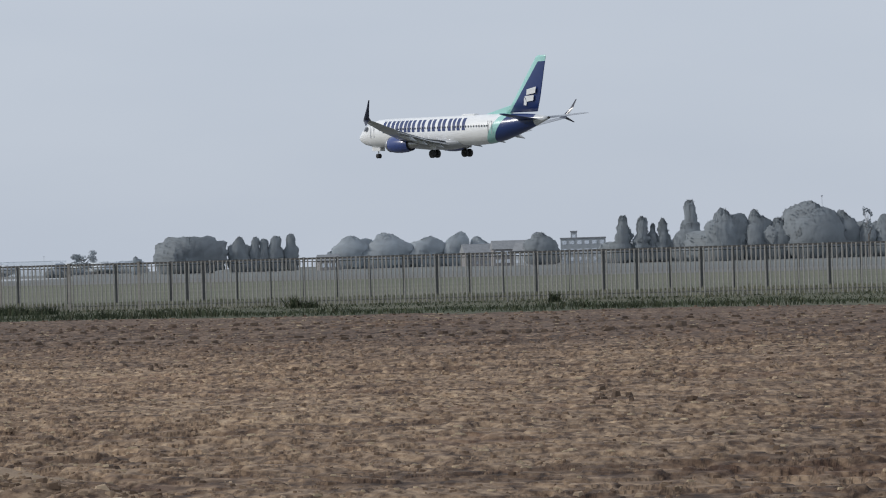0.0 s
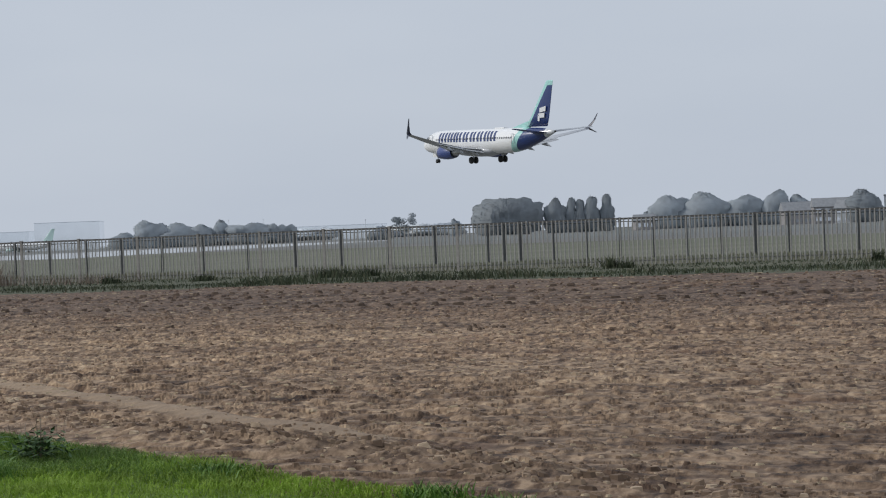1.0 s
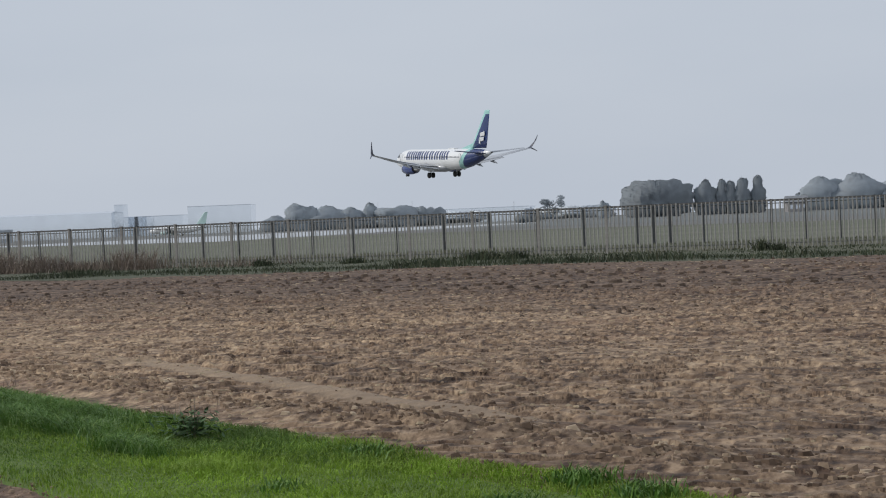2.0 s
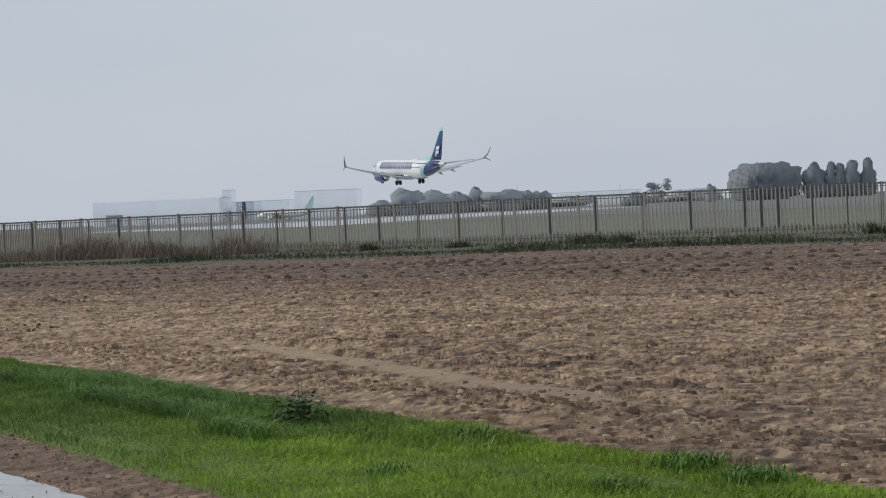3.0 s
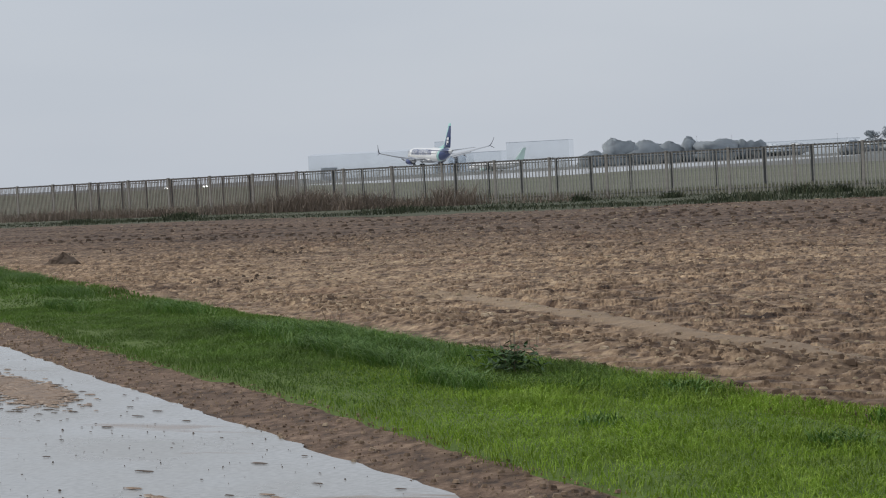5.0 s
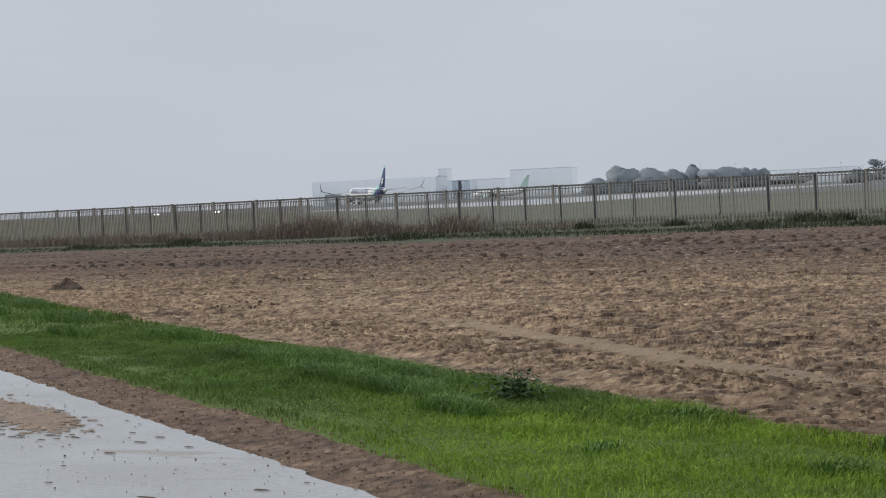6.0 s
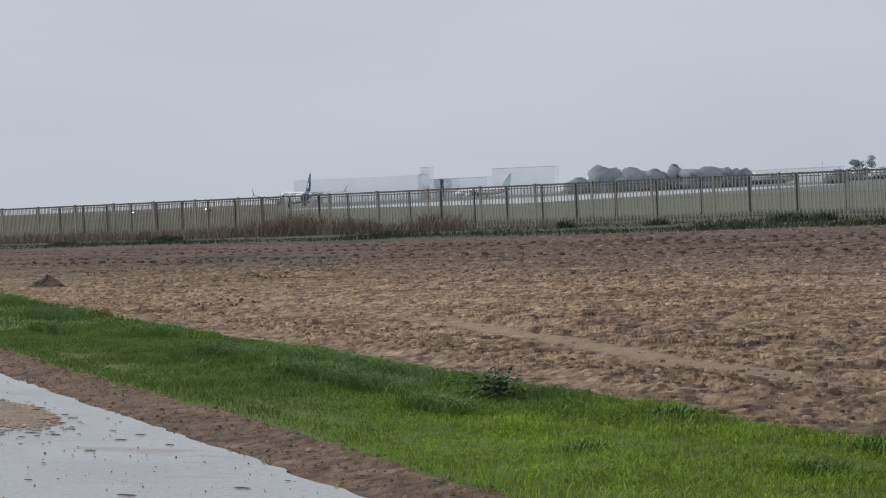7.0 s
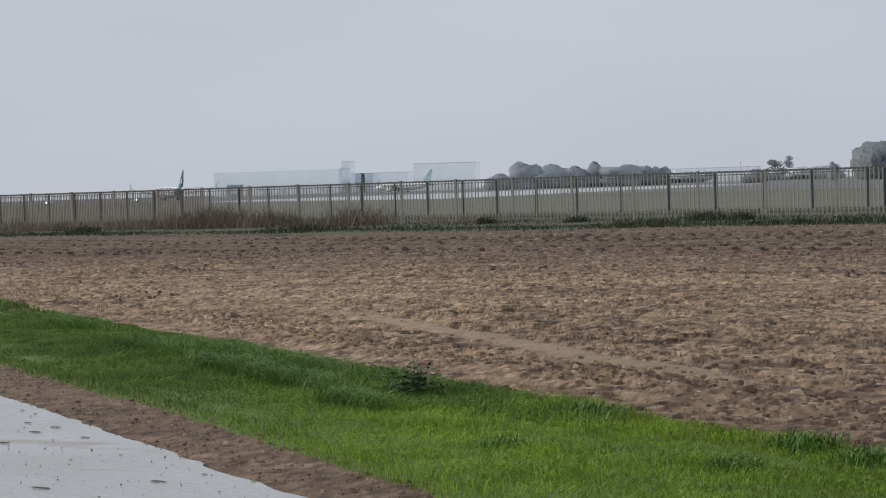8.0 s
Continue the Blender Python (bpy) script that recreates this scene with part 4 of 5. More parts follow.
def build_fence_weeds():
    rng = np.random.default_rng(101)
    n = 42000
    t = rng.uniform(-118, 40, n)
    f = np.where(rng.random(n) < 0.55, rng.uniform(57.0, 60.5, n), rng.uniform(60, 71.5, n))
    lush = value_noise(t / 2.2, f / 2.0, 103)
    h = (0.1 + 0.3 * lush ** 2.5) * rng.uniform(0.6, 1.3, n)
    h *= np.where(f > 60.5, 0.45, 1.0) * np.where(t < -46, 0.55, 1.0)
    xy = t[:, None] * FT + f[:, None] * FN
    scatter_blades("verge_weeds", xy, 0.0, h, rng.uniform(0.02, 0.05, n), rng.uniform(0.2, 0.9, n), WEED, "dark green rough weeds at the foot of the fence", "weeds", 104)
    # dry reeds
    ts, fs, hs = [], [], []
    for t0, w, m, high in ((-57, 2.6, 2000, 1.2), (-52.5, 2.4, 1700, 1.1), (-48.5, 1.6, 700, 1.0), (-62, 2.5, 800, 0.95), (-68, 2.5, 1200, 1.05), (-76, 5, 1600, 0.85), (-90, 7, 1800, 0.95), (-43, 2.0, 260, 0.7)):
        ts.append(t0 + rng.normal(0, w * 0.6, m))
        fs.append(67.6 + rng.normal(0, 0.9, m))
        hs.append(high * (0.45 + 0.75 * value_noise(ts[-1] / 0.9, ts[-1] * 0, 107)) * rng.uniform(0.4, 1.15, m))
    t, f, h = np.concatenate(ts), np.clip(np.concatenate(fs), 64, 69.9), np.concatenate(hs)
    scatter_blades("reeds", t[:, None] * FT + f[:, None] * FN, 0.0, h, rng.uniform(0.012, 0.03, len(t)), rng.uniform(0.2, 1.0, len(t)), REED, "dry brown reeds before the fence", "reeds", 105)
    # pale dry grass in front of and behind the pickets
    n = 26000
    t = rng.uniform(-100, 40, n)
    f = rng.uniform(68.8, 88, n)
    h = (0.08 + 0.14 * value_noise(t / 1.5, f / 3.0, 108)) * rng.uniform(0.5, 1.3, n)
    scatter_blades("dry_grass", t[:, None] * FT + f[:, None] * FN, 0.0, h, rng.uniform(0.02, 0.04, n), rng.uniform(0.2, 0.8, n), DRYGRASS, "pale dry grass between the two fences", "grass", 109)
    for t0, f0, r, high, seed in ((-30.0, 66.2, 0.9, 0.62, 1), (-28.6, 66.4, 0.5, 0.5, 2), (-18.8, 67.6, 0.25, 0.75, 3), (-18.2, 67.6, 0.3, 0.45, 4), (-61, 62.5, 0.8, 0.5, 5), (-65.5, 60, 0.7, 0.35, 6), (-8.5, 67.5, 0.25, 0.6, 7), (-36.5, 67, 0.5, 0.45, 8), (-41, 67, 0.4, 0.5, 9)):
        rg = np.random.default_rng(200 + seed)
        m = int(420 * r)
        xy = rg.normal(0, r * 0.5, (m, 2))
        ob = scatter_blades("weed_clump", xy, 0.0, 0.75 * high * rg.uniform(0.3, 1.2, m), rg.uniform(0.025, 0.06, m), rg.uniform(0.4, 1.2, m), WEED, "", "", 300 + seed)
        p = t0 * FT + f0 * FN
        ob.matrix_basis = pose(p[0], p[1], 0)
        tagged(ob, "dark leafy weed clump by the fence", "weed", "weed clumps by the fence")


def build_track_dirt():
    rng = np.random.default_rng(121)
    # flat flakes of mud on the concrete
    m = 360
    s, n = rng.uniform(4, 34, m), ROAD_EDGE - 0.15 - 3.6 * rng.random(m) ** 1.3
    near_patch = rng.random(m) < 0.35
    s, n = np.where(near_patch, rng.normal(14.3, 1.2, m), s), np.where(near_patch, rng.normal(2.9, 0.28, m), n)
    xy = track_xy(s, np.minimum(n, 3.75))
    size = 0.002 + 0.012 * rng.random(m) ** 3
    scatter_lumps("mud_flakes", xy, 0.002, size, 0.08, DARKCLOD, "thin flakes of brown mud on the wet concrete", "mud", 122, 6.5, -0.12, 0.004)
    m = 230
    s, n = np.where(rng.random(m) < 0.6, rng.normal(10.0, 1.0, m), rng.uniform(4, 30, m)), ROAD_EDGE - 0.1 - 2.8 * rng.random(m)
    scatter_lumps("grit", track_xy(s, n), 0.0, 0.0015 + 0.007 * rng.random(m) ** 3, 0.7, DARKCLOD, "small dark crumbs of soil on the concrete", "soil", 123, 1.3, 0.0, 0.004)
    # mud carried onto the concrete, thick in a few spots and thinning out
    ss, nn = [], []
    for s0, n0, a, b, m in ((14.6, 3.1, 0.75, 0.14, 900), (15.9, 3.05, 0.7, 0.1, 500), (17.0, 2.7, 0.9, 0.12, 500), (8.5, 3.05, 0.22, 0.025, 60), (8.0, 2.9, 0.2, 0.025, 50), (8.9, 2.55, 0.3, 0.025, 50)):
        ss.append(s0 + a * rng.normal(0, 0.6, m))
        nn.append(n0 + b * rng.normal(0, 0.8, m) + 0.08 * (value_noise(ss[-1] / 0.3, ss[-1] * 0, 131) - 0.5))
    s, n = np.concatenate(ss), np.minimum(np.concatenate(nn), 3.78)
    scatter_lumps("mud_spread", track_xy(s, n), 0.003, 0.008 + 0.022 * rng.random(len(s)) ** 2, 0.08, MUD, "thin spread of brown mud on the wet track", "mud", 125, 3.2, -0.12, 0.004)
    # crumbs and stones on the dirt verge
    m = 5000
    s = rng.uniform(0, 45, m)
    n = rng.uniform(ROAD_EDGE - 0.02, DIRT_EDGE + 0.25, m)
    scatter_lumps("verge_crumbs", track_xy(s, n), -0.01 + 0.01 * rng.random(m), 0.004 + 0.016 * rng.random(m) ** 4, 0.6, CLOD, "crumbled soil and stones beside the track", "soil", 124, 1.4, 0.0, 0.006)


# ---- distance: trees, houses, airport buildings ----
def at_far(az, d):
    return -d * math.sin(radians(az)), d * math.cos(radians(az))


def crown_leaves(blobs, leaf, count, rng, centre=None):
    """Leaf clumps over a set of ellipsoids (x, y, z, rx, ry, rz); with a centre, over the one hull round them all, and the hull."""
    if centre is None:
        p, d = [], []
        for x, y, z, a, b, c in blobs:
            q = rng.normal(0, 1, (max(20, int(count * a * c / (leaf * leaf))), 3))
            q /= np.linalg.norm(q, axis=1)[:, None]
            p.append(q * rng.uniform(0.74, 1.08, (len(q), 1)) * (a, b, c) + (x, y, z))
            d.append(q)
        p, d, hull = np.concatenate(p), np.concatenate(d), None
    else:
        cx, wide, high = np.array((0, 0, centre[0])), centre[1], centre[2]
        rows, cols = 30, 64
        lat, lon = np.meshgrid(np.linspace(-0.5, 0.5, rows) * math.pi, np.arange(cols) * 2 * np.pi / cols, indexing="ij")
        way = np.stack([np.cos(lat) * np.cos(lon) * wide, np.cos(lat) * np.sin(lon) * wide, np.sin(lat) * high], -1)
        far = np.full(lat.shape, 0.25)
        for x, y, z, a, b, c in blobs:
            u, o = way / (a, b, c), (cx - (x, y, z)) / (a, b, c)
            qa, qb, qc = (u * u).sum(-1), (u * o).sum(-1), (o * o).sum() - 1
            disc = qb * qb - qa * qc
            far = np.maximum(far, np.where(disc > 0, (-qb + np.sqrt(np.maximum(disc, 0))) / qa, 0))
        bumps = rng.normal(0, 1, far.shape)
        far *= 1 + 0.035 * (bumps + np.roll(bumps, 1, 1) + np.roll(bumps, 1, 0)) / 1.7
        far[0], far[-1] = far[0].mean(), far[-1].mean()
        hull = (cx + way * far[..., None]).reshape(-1, 3)
        k = rng.integers(0, len(hull), count)
        p = cx + (hull[k] - cx) * rng.uniform(0.985, 1.02, (count, 1)) + rng.normal(0, 0.1, (count, 3))
        d = (hull[k] - cx) / (wide, wide, high)
        d /= np.linalg.norm(d, axis=1)[:, None] + 1e-6
    m = len(p)
    e = np.cross(d, rng.normal(0, 1, (m, 3)))
    e /= np.linalg.norm(e, axis=1)[:, None] + 1e-6
    g = np.cross(e, d) * (leaf * 0.7 * rng.uniform(0.6, 1.3, m))[:, None]
    e *= (leaf * rng.uniform(0.6, 1.3, m))[:, None]
    v = np.stack([p - e, p + g, p + e * 0.9, p - g], 1).reshape(-1, 3)
    k = np.arange(m) * 4
    quads = [np.stack([k, k + 1, k + 2, k + 3], -1)]
    if hull is not None:
        idx = len(v) + np.arange(len(hull)).reshape(rows, cols)
        nxt = np.roll(idx, -1, 1)
        quads.append(np.stack([idx[:-1], nxt[:-1], nxt[1:], idx[1:]], -1).reshape(-1, 4))
        v = np.concatenate([v, hull])
    return v, np.concatenate(quads)


def tree(az, d, w, h, kind, label, mat, seed, group="distant trees"):
    rng = np.random.default_rng(seed)
    x, y = at_far(az, d)
    t = new("tree")
    t.matrix_basis = pose(x, y, -0.2, 0, 0, az)
    tagged(t, label, "tree", group)
    leaf = 0.3
    r = w / 2
    blobs = []
    if kind == "broad":
        for k in range(max(7, int(w))):
            a, e = rng.uniform(0, 6.28), rng.uniform(0.15, 0.72)
            s = rng.uniform(0.24, 0.44)
            blobs.append((r * 0.66 * math.cos(a), r * 0.6 * math.sin(a), h * e, r * s * 1.2, r * s * 1.2, h * s * 0.55))
        blobs.append((0, 0, h * 0.48, r * 0.86, r * 0.72, h * 0.42))
        blobs.append((0, 0, h * 0.25, r * 1.05, r * 0.8, h * 0.3))
        blobs.append((r * rng.uniform(-0.3, 0.3), 0, h * 0.8, r * 0.45, r * 0.4, h * 0.2))
    elif kind == "hedge":
        m = max(3, int(w / 4))
        for k in range(m):
            blobs.append((-r + w * (k + 0.5) / m, rng.uniform(-2, 2), h * 0.45, w / m * 0.75, 3, h * rng.uniform(0.47, 0.56)))
    elif kind == "block":
        for k in range(9):
            blobs.append((-r * 0.82 + r * 1.64 * k / 8, rng.uniform(-2, 2), h * 0.47, r * 0.22, 4, h * (0.53 if 0 < k < 8 else 0.42) * rng.uniform(0.96, 1.02)))
        blobs.append((0, 0, h * 0.7, r * 0.85, 4, h * 0.29))
        blobs.append((0, 0, h * 0.3, r * 0.92, 4, h * 0.3))
    elif kind == "poplar":
        for k in range(6):
            e = k / 5
            blobs.append((rng.uniform(-0.1, 0.1) * r, 0, h * (0.14 + 0.74 * e), r * (0.95 if 0.1 < e < 0.75 else 0.6), r * 0.9, h * 0.14))
    elif kind == "conifer":
        for k in range(16):
            e = rng.uniform(0.05, 0.92)
            q, a = r * (1.2 - 0.8 * e), rng.uniform(0, 6.28)
            blobs.append((q * 0.75 * math.cos(a), q * 0.6 * math.sin(a), h * e, q * 0.42, q * 0.42, h * rng.uniform(0.06, 0.1)))
        for e in (0.15, 0.35, 0.55, 0.75, 0.92):
            blobs.append((0, 0, h * e, r * (1.02 - 0.72 * e), r * (1.02 - 0.72 * e), h * 0.13))
    v, f = crown_leaves(blobs, leaf, 1500 + int(90 * w), rng, (h * 0.4, r, h * 0.6))
    v[:, 2] = np.clip(v[:, 2], 0.1, None)
    if kind in ("broad", "conifer", "poplar"):
        part("trunk", rod((0, 0, -0.3), (0, 0, h * 0.6), 0.35, 0.12, 8), TRUNK, t)
        for k in range(3):
            a = rng.uniform(0, 6.28)
            part("limb", rod((0, 0, h * 0.3), (r * 0.5 * math.cos(a), r * 0.5 * math.sin(a), h * 0.62), 0.14, 0.05, 6), TRUNK, t)
    else:
        for k in range(max(2, int(w / 6))):
            q = -r * 0.8 + 1.6 * r * (k + 0.5) / max(2, int(w / 6))
            part("trunk", rod((q, 0, -0.3), (q + 0.3, 0, h * 0.6), 0.25, 0.1, 7), TRUNK, t)
    crown = sheet("crown", v, f, mat, t, "", True)
    # leaf normals follow the outline of the whole crown, so that it shades as one soft mass
    out = v / (max(r, 1.0), max(r * 0.8, 1.0), h * 0.6) - (0, 0, 0.55)
    out /= np.linalg.norm(out, axis=1)[:, None] + 1e-6
    crown.data.normals_split_custom_set_from_vertices(out.tolist())


def open_tree(az, d, w, h, seed, mat, leafy):
    """A thin tree whose limbs show, with a few leaf clumps at their ends."""
    rng = np.random.default_rng(seed)
    x, y = at_far(az, d)
    t = new("tree")
    t.matrix_basis = pose(x, y, -0.2, 0, 0, az)
    tagged(t, "thin half-bare tree standing alone on the airfield's edge", "tree", "distant trees")
    part("trunk", rod((0, 0, -0.3), (0, 0, h * 0.7), 0.28, 0.1, 8), TRUNK, t)
    blobs = []
    for k in range(13):
        a, e = rng.uniform(0, 6.28), rng.uniform(0.3, 0.68)
        tip = (w * 0.5 * math.cos(a) * rng.uniform(0.4, 1), w * 0.3 * math.sin(a), h * min(1, e + rng.uniform(0.12, 0.36)))
        part("limb", rod((0, 0, h * e), tip, 0.1, 0.03, 6), TRUNK, t)
        blobs.append((*tip, w * leafy, w * leafy, h * leafy * 0.7))
    if leafy > 0.1:
        blobs.append((0, 0, h * 0.42, w * 0.3, w * 0.3, h * 0.16))
    v, f = crown_leaves(blobs, 0.35, 6.0, rng)
    sheet("crown", v, f, mat, t)


def house(name, az, d, w, deep, eaves, ridge, wall, roof, label, cat, turn=0.0, windows=0, rows=1):
    x, y = at_far(az, d)
    b = new(name)
    b.matrix_basis = pose(x, y, -0.2, 0, 0, az + turn)
    tagged(b, label, cat)
    part("wall", box((-w / 2, -deep / 2, -0.2), (w / 2, deep / 2, eaves), 0.02), wall, b)
    if ridge > eaves:
        bm = loft([[(-w / 2 - 0.4, -deep / 2 - 0.4, eaves), (-w / 2 - 0.4, 0, ridge), (-w / 2 - 0.4, deep / 2 + 0.4, eaves)], [(w / 2 + 0.4, -deep / 2 - 0.4, eaves), (w / 2 + 0.4, 0, ridge), (w / 2 + 0.4, deep / 2 + 0.4, eaves)]])
        part("roof", bm, roof, b)
    else:
        part("roof", box((-w / 2 - 0.2, -deep / 2 - 0.2, eaves), (w / 2 + 0.2, deep / 2 + 0.2, eaves + 0.5), 0.05), roof, b)
    first = None
    for r in range(rows):
        for k in range(windows):
            q = -w / 2 + w * (k + 0.5) / windows
            z = eaves * (r + 0.55) / rows
            m = pose(q, -deep / 2 - 0.03, z)
            if first is None:
                first = part("window", box((-w / windows * 0.3, -0.03, -eaves / rows * 0.22), (w / windows * 0.3, 0.03, eaves / rows * 0.22)), PALEGLASS, b)
                first.matrix_basis = m
            else:
                ob = first.copy()
                scene.collection.objects.link(ob)
                ob.matrix_basis = m
    return b


def mast(az, d, h, name, label, cat):
    x, y = at_far(az, d)
    m = new(name)
    m.matrix_basis = pose(x, y, -0.2)
    tagged(m, label, cat)
    part("pole", rod((0, 0, -0.2), (0, 0, h), 0.12, 0.06, 8), PALESTEEL, m)
    part("head", box((-0.3, -0.12, h - 0.2), (0.3, 0.12, h + 0.1), 0.03), PALESTEEL, m)


def parked_jet():
    """Only its green fin and the roof of its fuselage show over the fence."""
    x, y = at_far(24.3, 985)
    jet = new("parked_airliner")
    jet.matrix_basis = pose(x, y, -0.2, 0, 0, 22 + 148)
    tagged(jet, "white airliner with a mint green fin on the far apron", "aircraft")
    st = [(0, 0.1, 2.7), (-1.5, 1.2, 2.95), (-5, 1.85, 3.15), (-14, 1.88, 3.2), (-26, 1.88, 3.2), (-31, 1.5, 3.6), (-35, 0.9, 4.1), (-38, 0.2, 4.4)]
    fus = part("fuselage", loft([[(x0, r * math.cos(a), c + r * math.sin(a)) for a in (2 * math.pi * k / 24 for k in range(24))] for x0, r, c in st]), WHITE, jet, "", True)
    for k in range(30):
        if k == 0:
            w = part("cabin_window", box((-0.13, -0.02, -0.18), (0.13, 0.02, 0.18)), GLASS, fus)
        else:
            w = w.copy()
            scene.collection.objects.link(w)
        w.matrix_basis = pose(-6.5 - 0.75 * k, 1.87, 3.6)
    ring = lambda x0, c, z: [(x0, 0, z), (x0 - c * 0.3, 0.2, z), (x0 - c, 0, z), (x0 - c * 0.3, -0.2, z)]
    part("fin", loft([ring(-29.8, 6.4, 5.1), ring(-35.8, 2.2, 12.2)]), GREEN, jet, "mint green fin")
    for side in (-1, 1):
        part("tailplane", loft([wing_ring(-33.5, 3.4, side * 0.6, 4.5, 0.09), wing_ring(-36.8, 1.4, side * 7, 5.0, 0.09)]), WING, jet, "", True)
        part("wing", loft([wing_ring(-12.6, 7.5, side * 1.6, 2.1, 0.12), wing_ring(-22.5, 1.8, side * 17.5, 3.8, 0.1)]), WING, jet, "", True)
        part("engine", loft([[(x0, side * 4.8 + r * math.cos(a), 1.6 + r * math.sin(a)) for a in (2 * math.pi * k / 20 for k in range(20))] for x0, r in ((-11, 0.95), (-12, 1.1), (-14, 0.8), (-15, 0.4))]), GREEN, jet, "", True)
        part("main_wheel", rod((-19.5, side * 2.6, 0.55), (-19.5, side * 3.1, 0.55), 0.55, 0.55, 16), TYRE, jet)
    part("nose_wheel", rod((-4, -0.2, 0.4), (-4, 0.2, 0.4), 0.4, 0.4, 16), TYRE, jet)


def service_car(label):
    """An airport car that drives with its headlamps on; x is ahead."""
    car = new("airport_car")
    tagged(car, label, "car", "cars on the airfield")
    bm = loft([[(-2.2, y, 0.35), (-2.25, y, 0.95), (-1.9, y * 0.93, 1.62), (0.3, y * 0.9, 1.66), (1.1, y * 0.93, 1.05), (2.15, y * 0.96, 0.92), (2.25, y, 0.4)] for y in (-0.9, 0.9)])
    part("body", bm, CARPAINT, car)
    for side in (-1, 1):
        for x in (-1.4, 1.4):
            part("wheel", rod((x, side * 0.72, 0.33), (x, side * 0.94, 0.33), 0.33, 0.33, 16), TYRE, car)
        part("headlamp", box((2.2, side * 0.62 - 0.13, 0.62), (2.3, side * 0.62 + 0.13, 0.82), 0.02), LAMP, car, "bright white headlamp")
        v = [(-1.7, side * 0.9, 1.1), (0.85, side * 0.9, 1.1), (0.25, side * 0.87, 1.55), (-1.55, side * 0.88, 1.55)]
        sheet("side_window", v, [(0, 1, 2, 3)], GLASS, car)
    return car


def build_distance():
    G = "haze-greyed far tree with a rounded leafy crown"
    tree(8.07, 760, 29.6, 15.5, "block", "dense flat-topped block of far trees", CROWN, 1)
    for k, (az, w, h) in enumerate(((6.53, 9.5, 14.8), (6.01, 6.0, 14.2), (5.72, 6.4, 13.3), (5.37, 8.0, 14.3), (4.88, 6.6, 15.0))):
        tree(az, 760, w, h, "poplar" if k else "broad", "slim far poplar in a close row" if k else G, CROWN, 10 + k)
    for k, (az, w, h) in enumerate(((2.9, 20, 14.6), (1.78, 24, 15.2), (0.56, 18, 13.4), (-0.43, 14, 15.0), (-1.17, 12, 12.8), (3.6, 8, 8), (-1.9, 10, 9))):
        tree(az, 800, w, h, "broad", G, CROWN_HAZED, 20 + k)
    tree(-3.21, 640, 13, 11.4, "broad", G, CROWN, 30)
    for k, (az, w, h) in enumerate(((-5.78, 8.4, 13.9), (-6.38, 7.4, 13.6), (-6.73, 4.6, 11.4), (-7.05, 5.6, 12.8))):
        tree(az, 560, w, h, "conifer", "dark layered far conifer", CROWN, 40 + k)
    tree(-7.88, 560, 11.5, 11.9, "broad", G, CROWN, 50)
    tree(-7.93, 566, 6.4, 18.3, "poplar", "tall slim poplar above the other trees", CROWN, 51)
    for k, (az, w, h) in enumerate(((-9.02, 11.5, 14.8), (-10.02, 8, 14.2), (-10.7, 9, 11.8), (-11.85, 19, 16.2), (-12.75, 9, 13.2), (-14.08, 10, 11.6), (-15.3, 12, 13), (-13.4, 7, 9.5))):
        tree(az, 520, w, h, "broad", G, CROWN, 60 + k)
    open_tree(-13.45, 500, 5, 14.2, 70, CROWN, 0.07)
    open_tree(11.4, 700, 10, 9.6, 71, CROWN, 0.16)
    tree(9.76, 900, 5.5, 8.9, "broad", "small round bush far across the airfield", CROWN_HAZED, 72)
    tree(12.2, 705, 9, 3.6, "hedge", "low haze-greyed scrub beyond the airfield", CROWN, 73)
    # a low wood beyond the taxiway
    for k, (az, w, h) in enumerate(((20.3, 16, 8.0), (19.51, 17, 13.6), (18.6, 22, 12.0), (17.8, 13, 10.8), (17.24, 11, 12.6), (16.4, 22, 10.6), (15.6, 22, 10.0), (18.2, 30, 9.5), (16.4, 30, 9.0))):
        tree(az, 900, w, h, "broad" if k < 6 else "hedge", "rounded dark tree of a low far wood", CROWN_HAZED, 80 + k)
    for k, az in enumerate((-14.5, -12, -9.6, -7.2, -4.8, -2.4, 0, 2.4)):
        tree(az, 850, 40, 6.5, "hedge", "low haze-greyed hedge far off", CROWN_HAZED, 100 + k)
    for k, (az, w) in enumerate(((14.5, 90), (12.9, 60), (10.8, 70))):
        tree(az, 1480, w, 11, "hedge", "haze-paled far line of trees", CROWN_MIST, 110 + k)
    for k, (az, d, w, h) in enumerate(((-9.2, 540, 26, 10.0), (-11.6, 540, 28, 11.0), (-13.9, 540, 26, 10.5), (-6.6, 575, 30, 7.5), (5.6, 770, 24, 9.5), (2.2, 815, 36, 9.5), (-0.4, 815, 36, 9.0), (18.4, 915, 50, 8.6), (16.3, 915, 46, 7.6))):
        tree(az, d, w, h, "hedge", "low haze-greyed belt of bushes under far trees", CROWN if d < 800 else CROWN_HAZED, 130 + k)
    # village
    house("house", -2.15, 650, 13, 8, 6.0, 9.2, BRICK, ROOF, "far house with a dark pitched roof", "house", 8, 4, 2)
    house("house", -2.75, 640, 9, 7, 5.2, 8.2, PLASTER, ROOF, "far pale house with a pitched roof", "house", -20, 3, 2)
    house("house", -1.2, 690, 14, 8, 5.0, 8.6, BRICK, ROOF, "far brick house among trees", "house", 14, 4, 2)
    house("apartment_block", -4.5, 700, 17.5, 10, 9.6, 9.6, PLASTER, ROOF, "far flat-roofed pale block", "building", 0, 6, 3)
    house("stair_tower", -4.21, 698, 2.4, 3, 12.2, 12.2, PLASTER, ROOF, "small tower above a far block", "tower", 0, 1, 3)
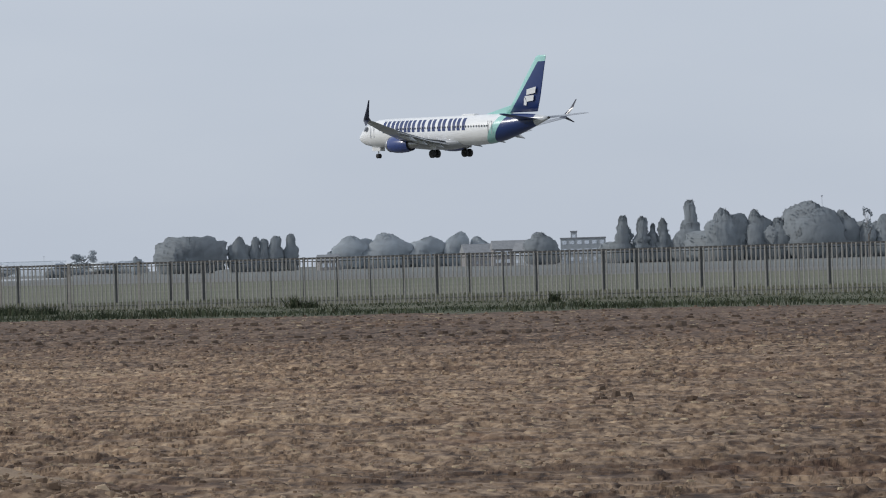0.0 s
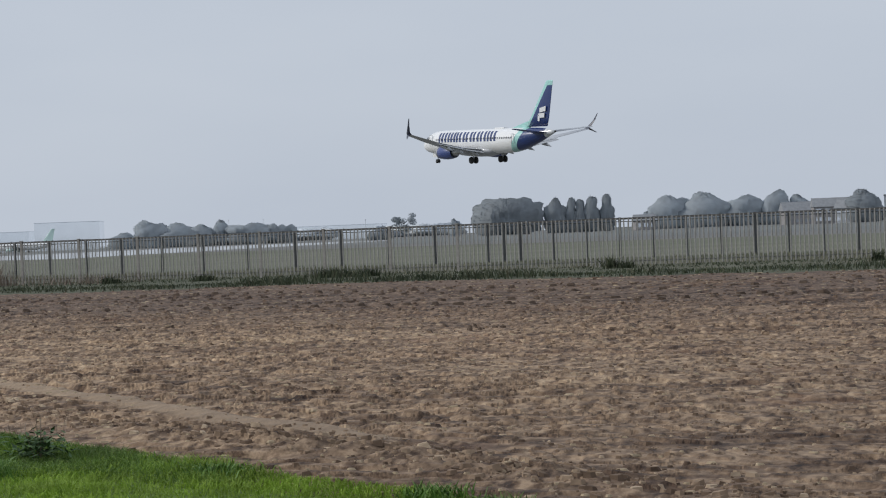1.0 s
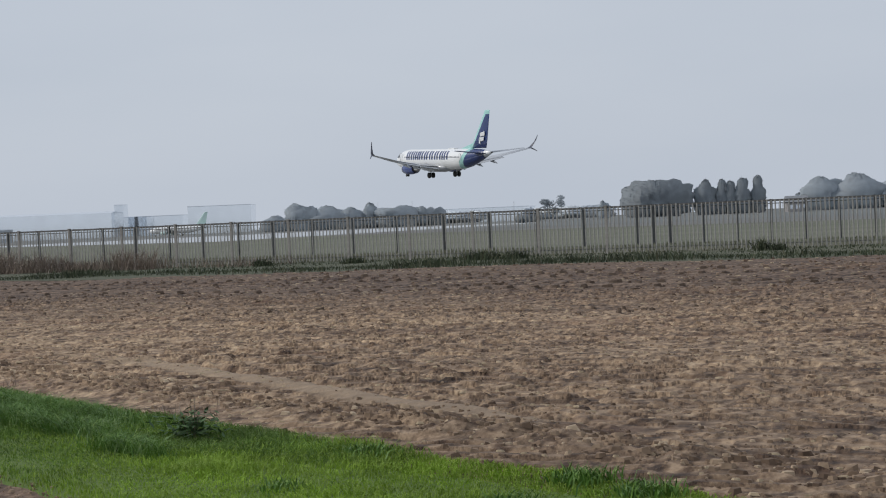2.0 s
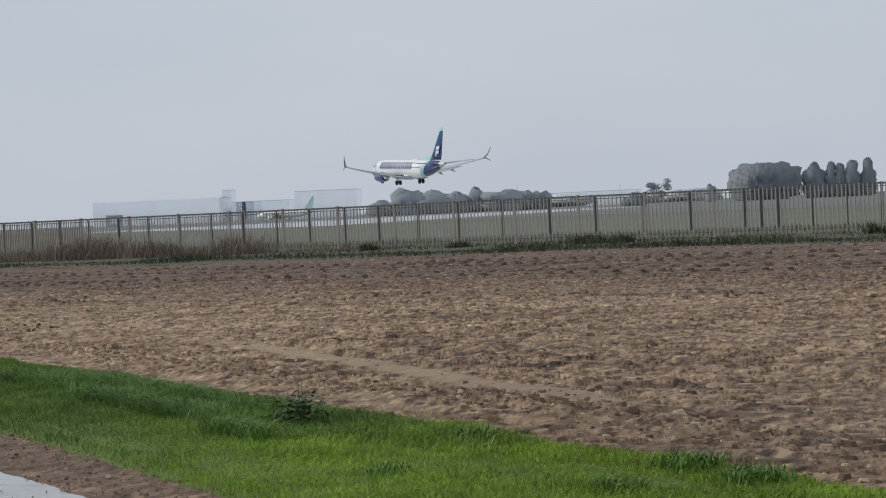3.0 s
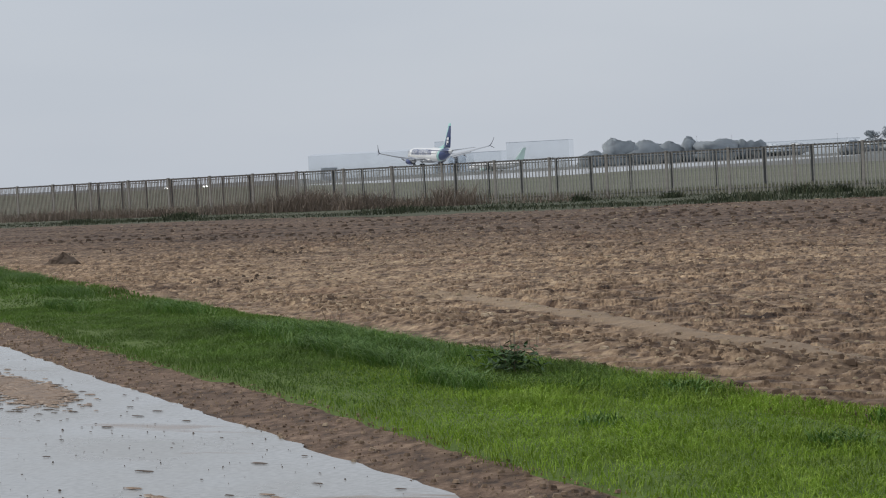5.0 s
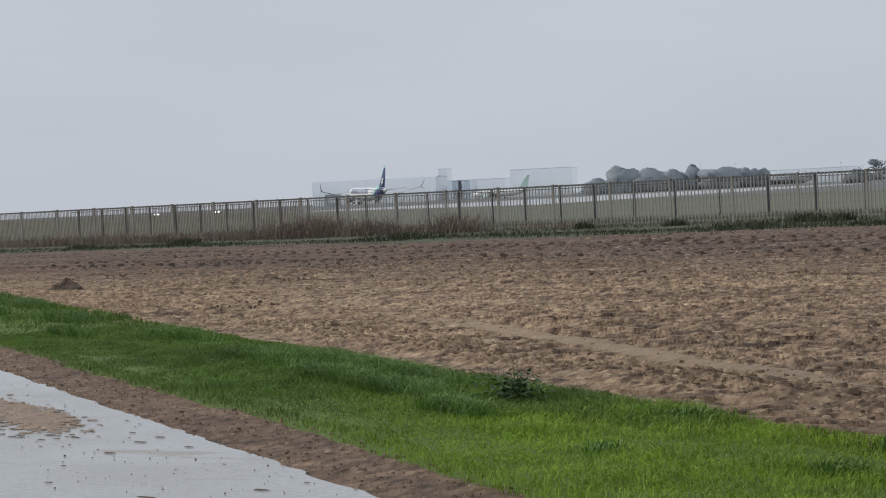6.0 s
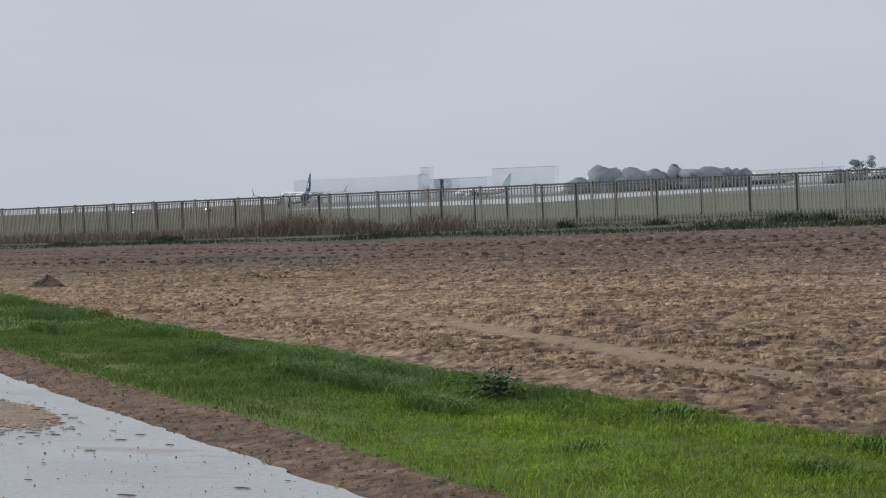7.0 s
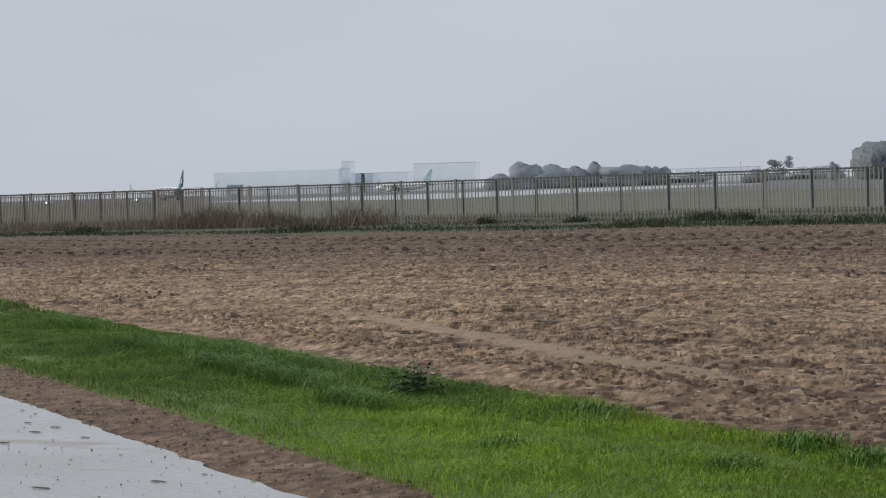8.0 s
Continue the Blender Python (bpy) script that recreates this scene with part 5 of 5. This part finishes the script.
    house("house", -8.9, 560, 6, 8, 5.4, 8.4, PLASTER, ROOF, "far white gabled house", "house", 82, 2, 2)
    house("house", 3.7, 700, 8, 7, 3.6, 6.2, BRICK, ROOF, "low far house with a pitched roof", "house", 10, 3, 1)
    mast(-12.05, 545, 18.6, "radio_mast", "thin mast behind far trees", "mast")
    # airport buildings, far, with haze painted into their pale finish
    house("hangar", 27.3, 1500, 105, 40, 19.8, 21.5, CLADDING, CLADDING_ROOF, "huge haze-paled hangar in the distance", "hangar", -12, 0, 1)
    house("hangar_tower", 25.15, 1490, 8, 10, 26, 26, CLADDING, CLADDING_ROOF, "taller block at the end of a hangar", "building", -22)
    house("terminal", 24.0, 1520, 55, 30, 16, 16, CLADDING, CLADDING_ROOF, "long haze-paled terminal building", "building", -22)
    house("cargo_building", 21.98, 1400, 49, 30, 21.0, 21.0, CLADDING, CLADDING_ROOF, "tall haze-paled box-shaped airport building", "building", -8, 0, 3)
    house("warehouse", 14.3, 1500, 120, 30, 11.5, 11.5, CLADDING, CLADDING_ROOF, "long low haze-paled warehouse", "building", -22)
    house("equipment_hut", 28.77, 900, 8.1, 6, 6.2, 6.2, HUT, CLADDING_ROOF, "small dark equipment hut on the airfield", "hut", 0, 1, 1)
    for az, d, h in ((12.63, 900, 10.2), (15.9, 1300, 17), (17.0, 1350, 18)):
        mast(az, d, h, "light_mast", "slim light mast on the airfield", "mast")


STRAW = plain("straw", (0.38, 0.30, 0.2), 0.9, 0.0, 0.3, 9.0)
DARKCLOD = plain("dark_clod", (0.10, 0.07, 0.05), 0.95, 0.0, 0.35, 9.0)
MUD = plain("wet_mud", (0.25, 0.17, 0.115), 0.55, 0.0, 0.25, 7.0)
WEEDLEAF = foliage("blue_green_leaf", (0.035, 0.08, 0.026), (0.08, 0.15, 0.05), rough=0.8)
DRYGRASS = foliage("dry_grass_blade", (0.09, 0.098, 0.057), (0.17, 0.168, 0.102), (0.22, 0.205, 0.135))
# farthest crowns: leaf colour paled nearly to the sky's for haze
CROWN_MIST = foliage("deep_hazed_foliage", (0.62, 0.67, 0.72), (0.66, 0.71, 0.76), None, 0.9, 0.0, (0.96, 1.03))
# village walls and roofs carry the distance haze in greyed base colours
BRICK = plain("hazed_brick", (0.28, 0.27, 0.272), 0.9, 0.0, 0.15, 1.0)
PLASTER = plain("hazed_plaster", (0.36, 0.385, 0.41), 0.9, 0.0, 0.1, 0.5)
ROOF = plain("hazed_slate", (0.25, 0.26, 0.275), 0.8, 0.0, 0.15, 0.8)
# haze by finish: near-sky base colours, polished so that they mirror the sky
CLADDING = plain("hazed_cladding", (0.88, 0.91, 0.94), 0.06, 0.88, 0.04, 0.06)
CLADDING_ROOF = plain("hazed_metal_roof", (0.78, 0.82, 0.87), 0.15, 0.8, 0.05, 0.06)
PALEGLASS = plain("hazed_glazing", (0.78, 0.82, 0.88), 0.15, 0.7, 0.03, 1.0)
HUT = plain("hut_grey", (0.40, 0.43, 0.46), 0.8)
PALESTEEL = plain("pale_steel", (0.42, 0.45, 0.48), 0.6, 0.2)
GREEN = make_paint("mint_green_paint", (0.52, 0.69, 0.66))
CARPAINT = make_paint("grey_car_paint", (0.42, 0.44, 0.46))
lamp_m = Mat("headlamp_glow")
lamp_m.p.inputs["Emission Color"].default_value = (1.0, 0.97, 0.9, 1)
lamp_m.p.inputs["Emission Strength"].default_value = 60.0
LAMP = lamp_m.m

build_distance()
parked_jet()
CAR_A, CAR_B = service_car("grey airport car driving with headlamps lit"), service_car("grey airport car with lit headlamps by the runway")
build_fence_weeds()
build_field_cover()
heap(39.0, 9.1)
build_grass()
for k, (s0, n0, c0, r0, h0) in enumerate(((10.4, 6.72, 260, 0.2, 0.11), (8.3, 6.9, 300, 0.2, 0.11), (7.6, 6.75, 260, 0.2, 0.12), (7.9, 6.05, 150, 0.16, 0.1), (9.5, 5.5, 120, 0.18, 0.08), (6.0, 6.9, 300, 0.22, 0.12))):
    tuft("grass_tuft", s0, n0, c0, r0, h0, DARKBLADE, "long-bladed dark green grass tuft", "grass tuft", 400 + k)
weed_bush(12.45, 6.42)
for k, (s0, n0, h0) in enumerate(((14.6, 7.6, 0.3), (19.5, 7.7, 0.25), (25, 7.8, 0.3), (30, 7.9, 0.28), (15.2, 7.5, 0.2))):
    dry_stalks(s0, n0, 500 + k, h0)
build_track_dirt()


# ---- what moves ----
def jet_pose(x, y, z, heading, up, bank):
    """Nose at (x, y, z); heading in degrees left of straight ahead."""
    return pose(x, y, z, 0, 0, heading + 90) @ pose(0, 0, 0, 0, -up, 0) @ pose(0, 0, 0, bank, 0, 0)


def motions():
    rows = [(0.0, -11.25, 253.6, 20.2, 40.5, 2.85, -2.4), (0.5, -33.9, 278.0, 18.7, 41.3, 2.8, -2.0), (1.0, -56.6, 302.1, 17.3, 42.0, 2.75, -1.5),
            (1.5, -79.5, 326.4, 16.0, 42.6, 2.75, -1.3), (3.0, -148.2, 397.4, 12.2, 44.0, 2.5, -1.75), (3.5, -171.3, 420.8, 11.05, 44.15, 2.35, -1.9),
            (4.0, -194.5, 444.4, 9.85, 44.25, 2.25, -2.0), (4.5, -217.9, 468.0, 8.7, 44.45, 2.1, -1.85), (6.0, -290.3, 540.6, 4.75, 46.4, 1.2, -0.3),
            (7.0, -338.0, 588.9, 3.85, 46.6, 1.0, -0.5), (8.0, -385.2, 635.7, 3.75, 46.8, 1.0, -0.4)]
    walk(JET, [(t, jet_pose(x, y, z, heading, up, bank)) for t, x, y, z, heading, up, bank in rows])

    for car, spots in ((CAR_A, ((0.0, 32.0), (4.5, 33.74), (6.5, 34.5), (8.0, 34.6))), (CAR_B, ((0.0, 34.0), (4.5, 32.84), (8.0, 31.92)))):
        walk(car, [(t, pose(*at_far(az, 700), -0.2, 0, 0, az - 90 - 12)) for t, az in spots])


motions()
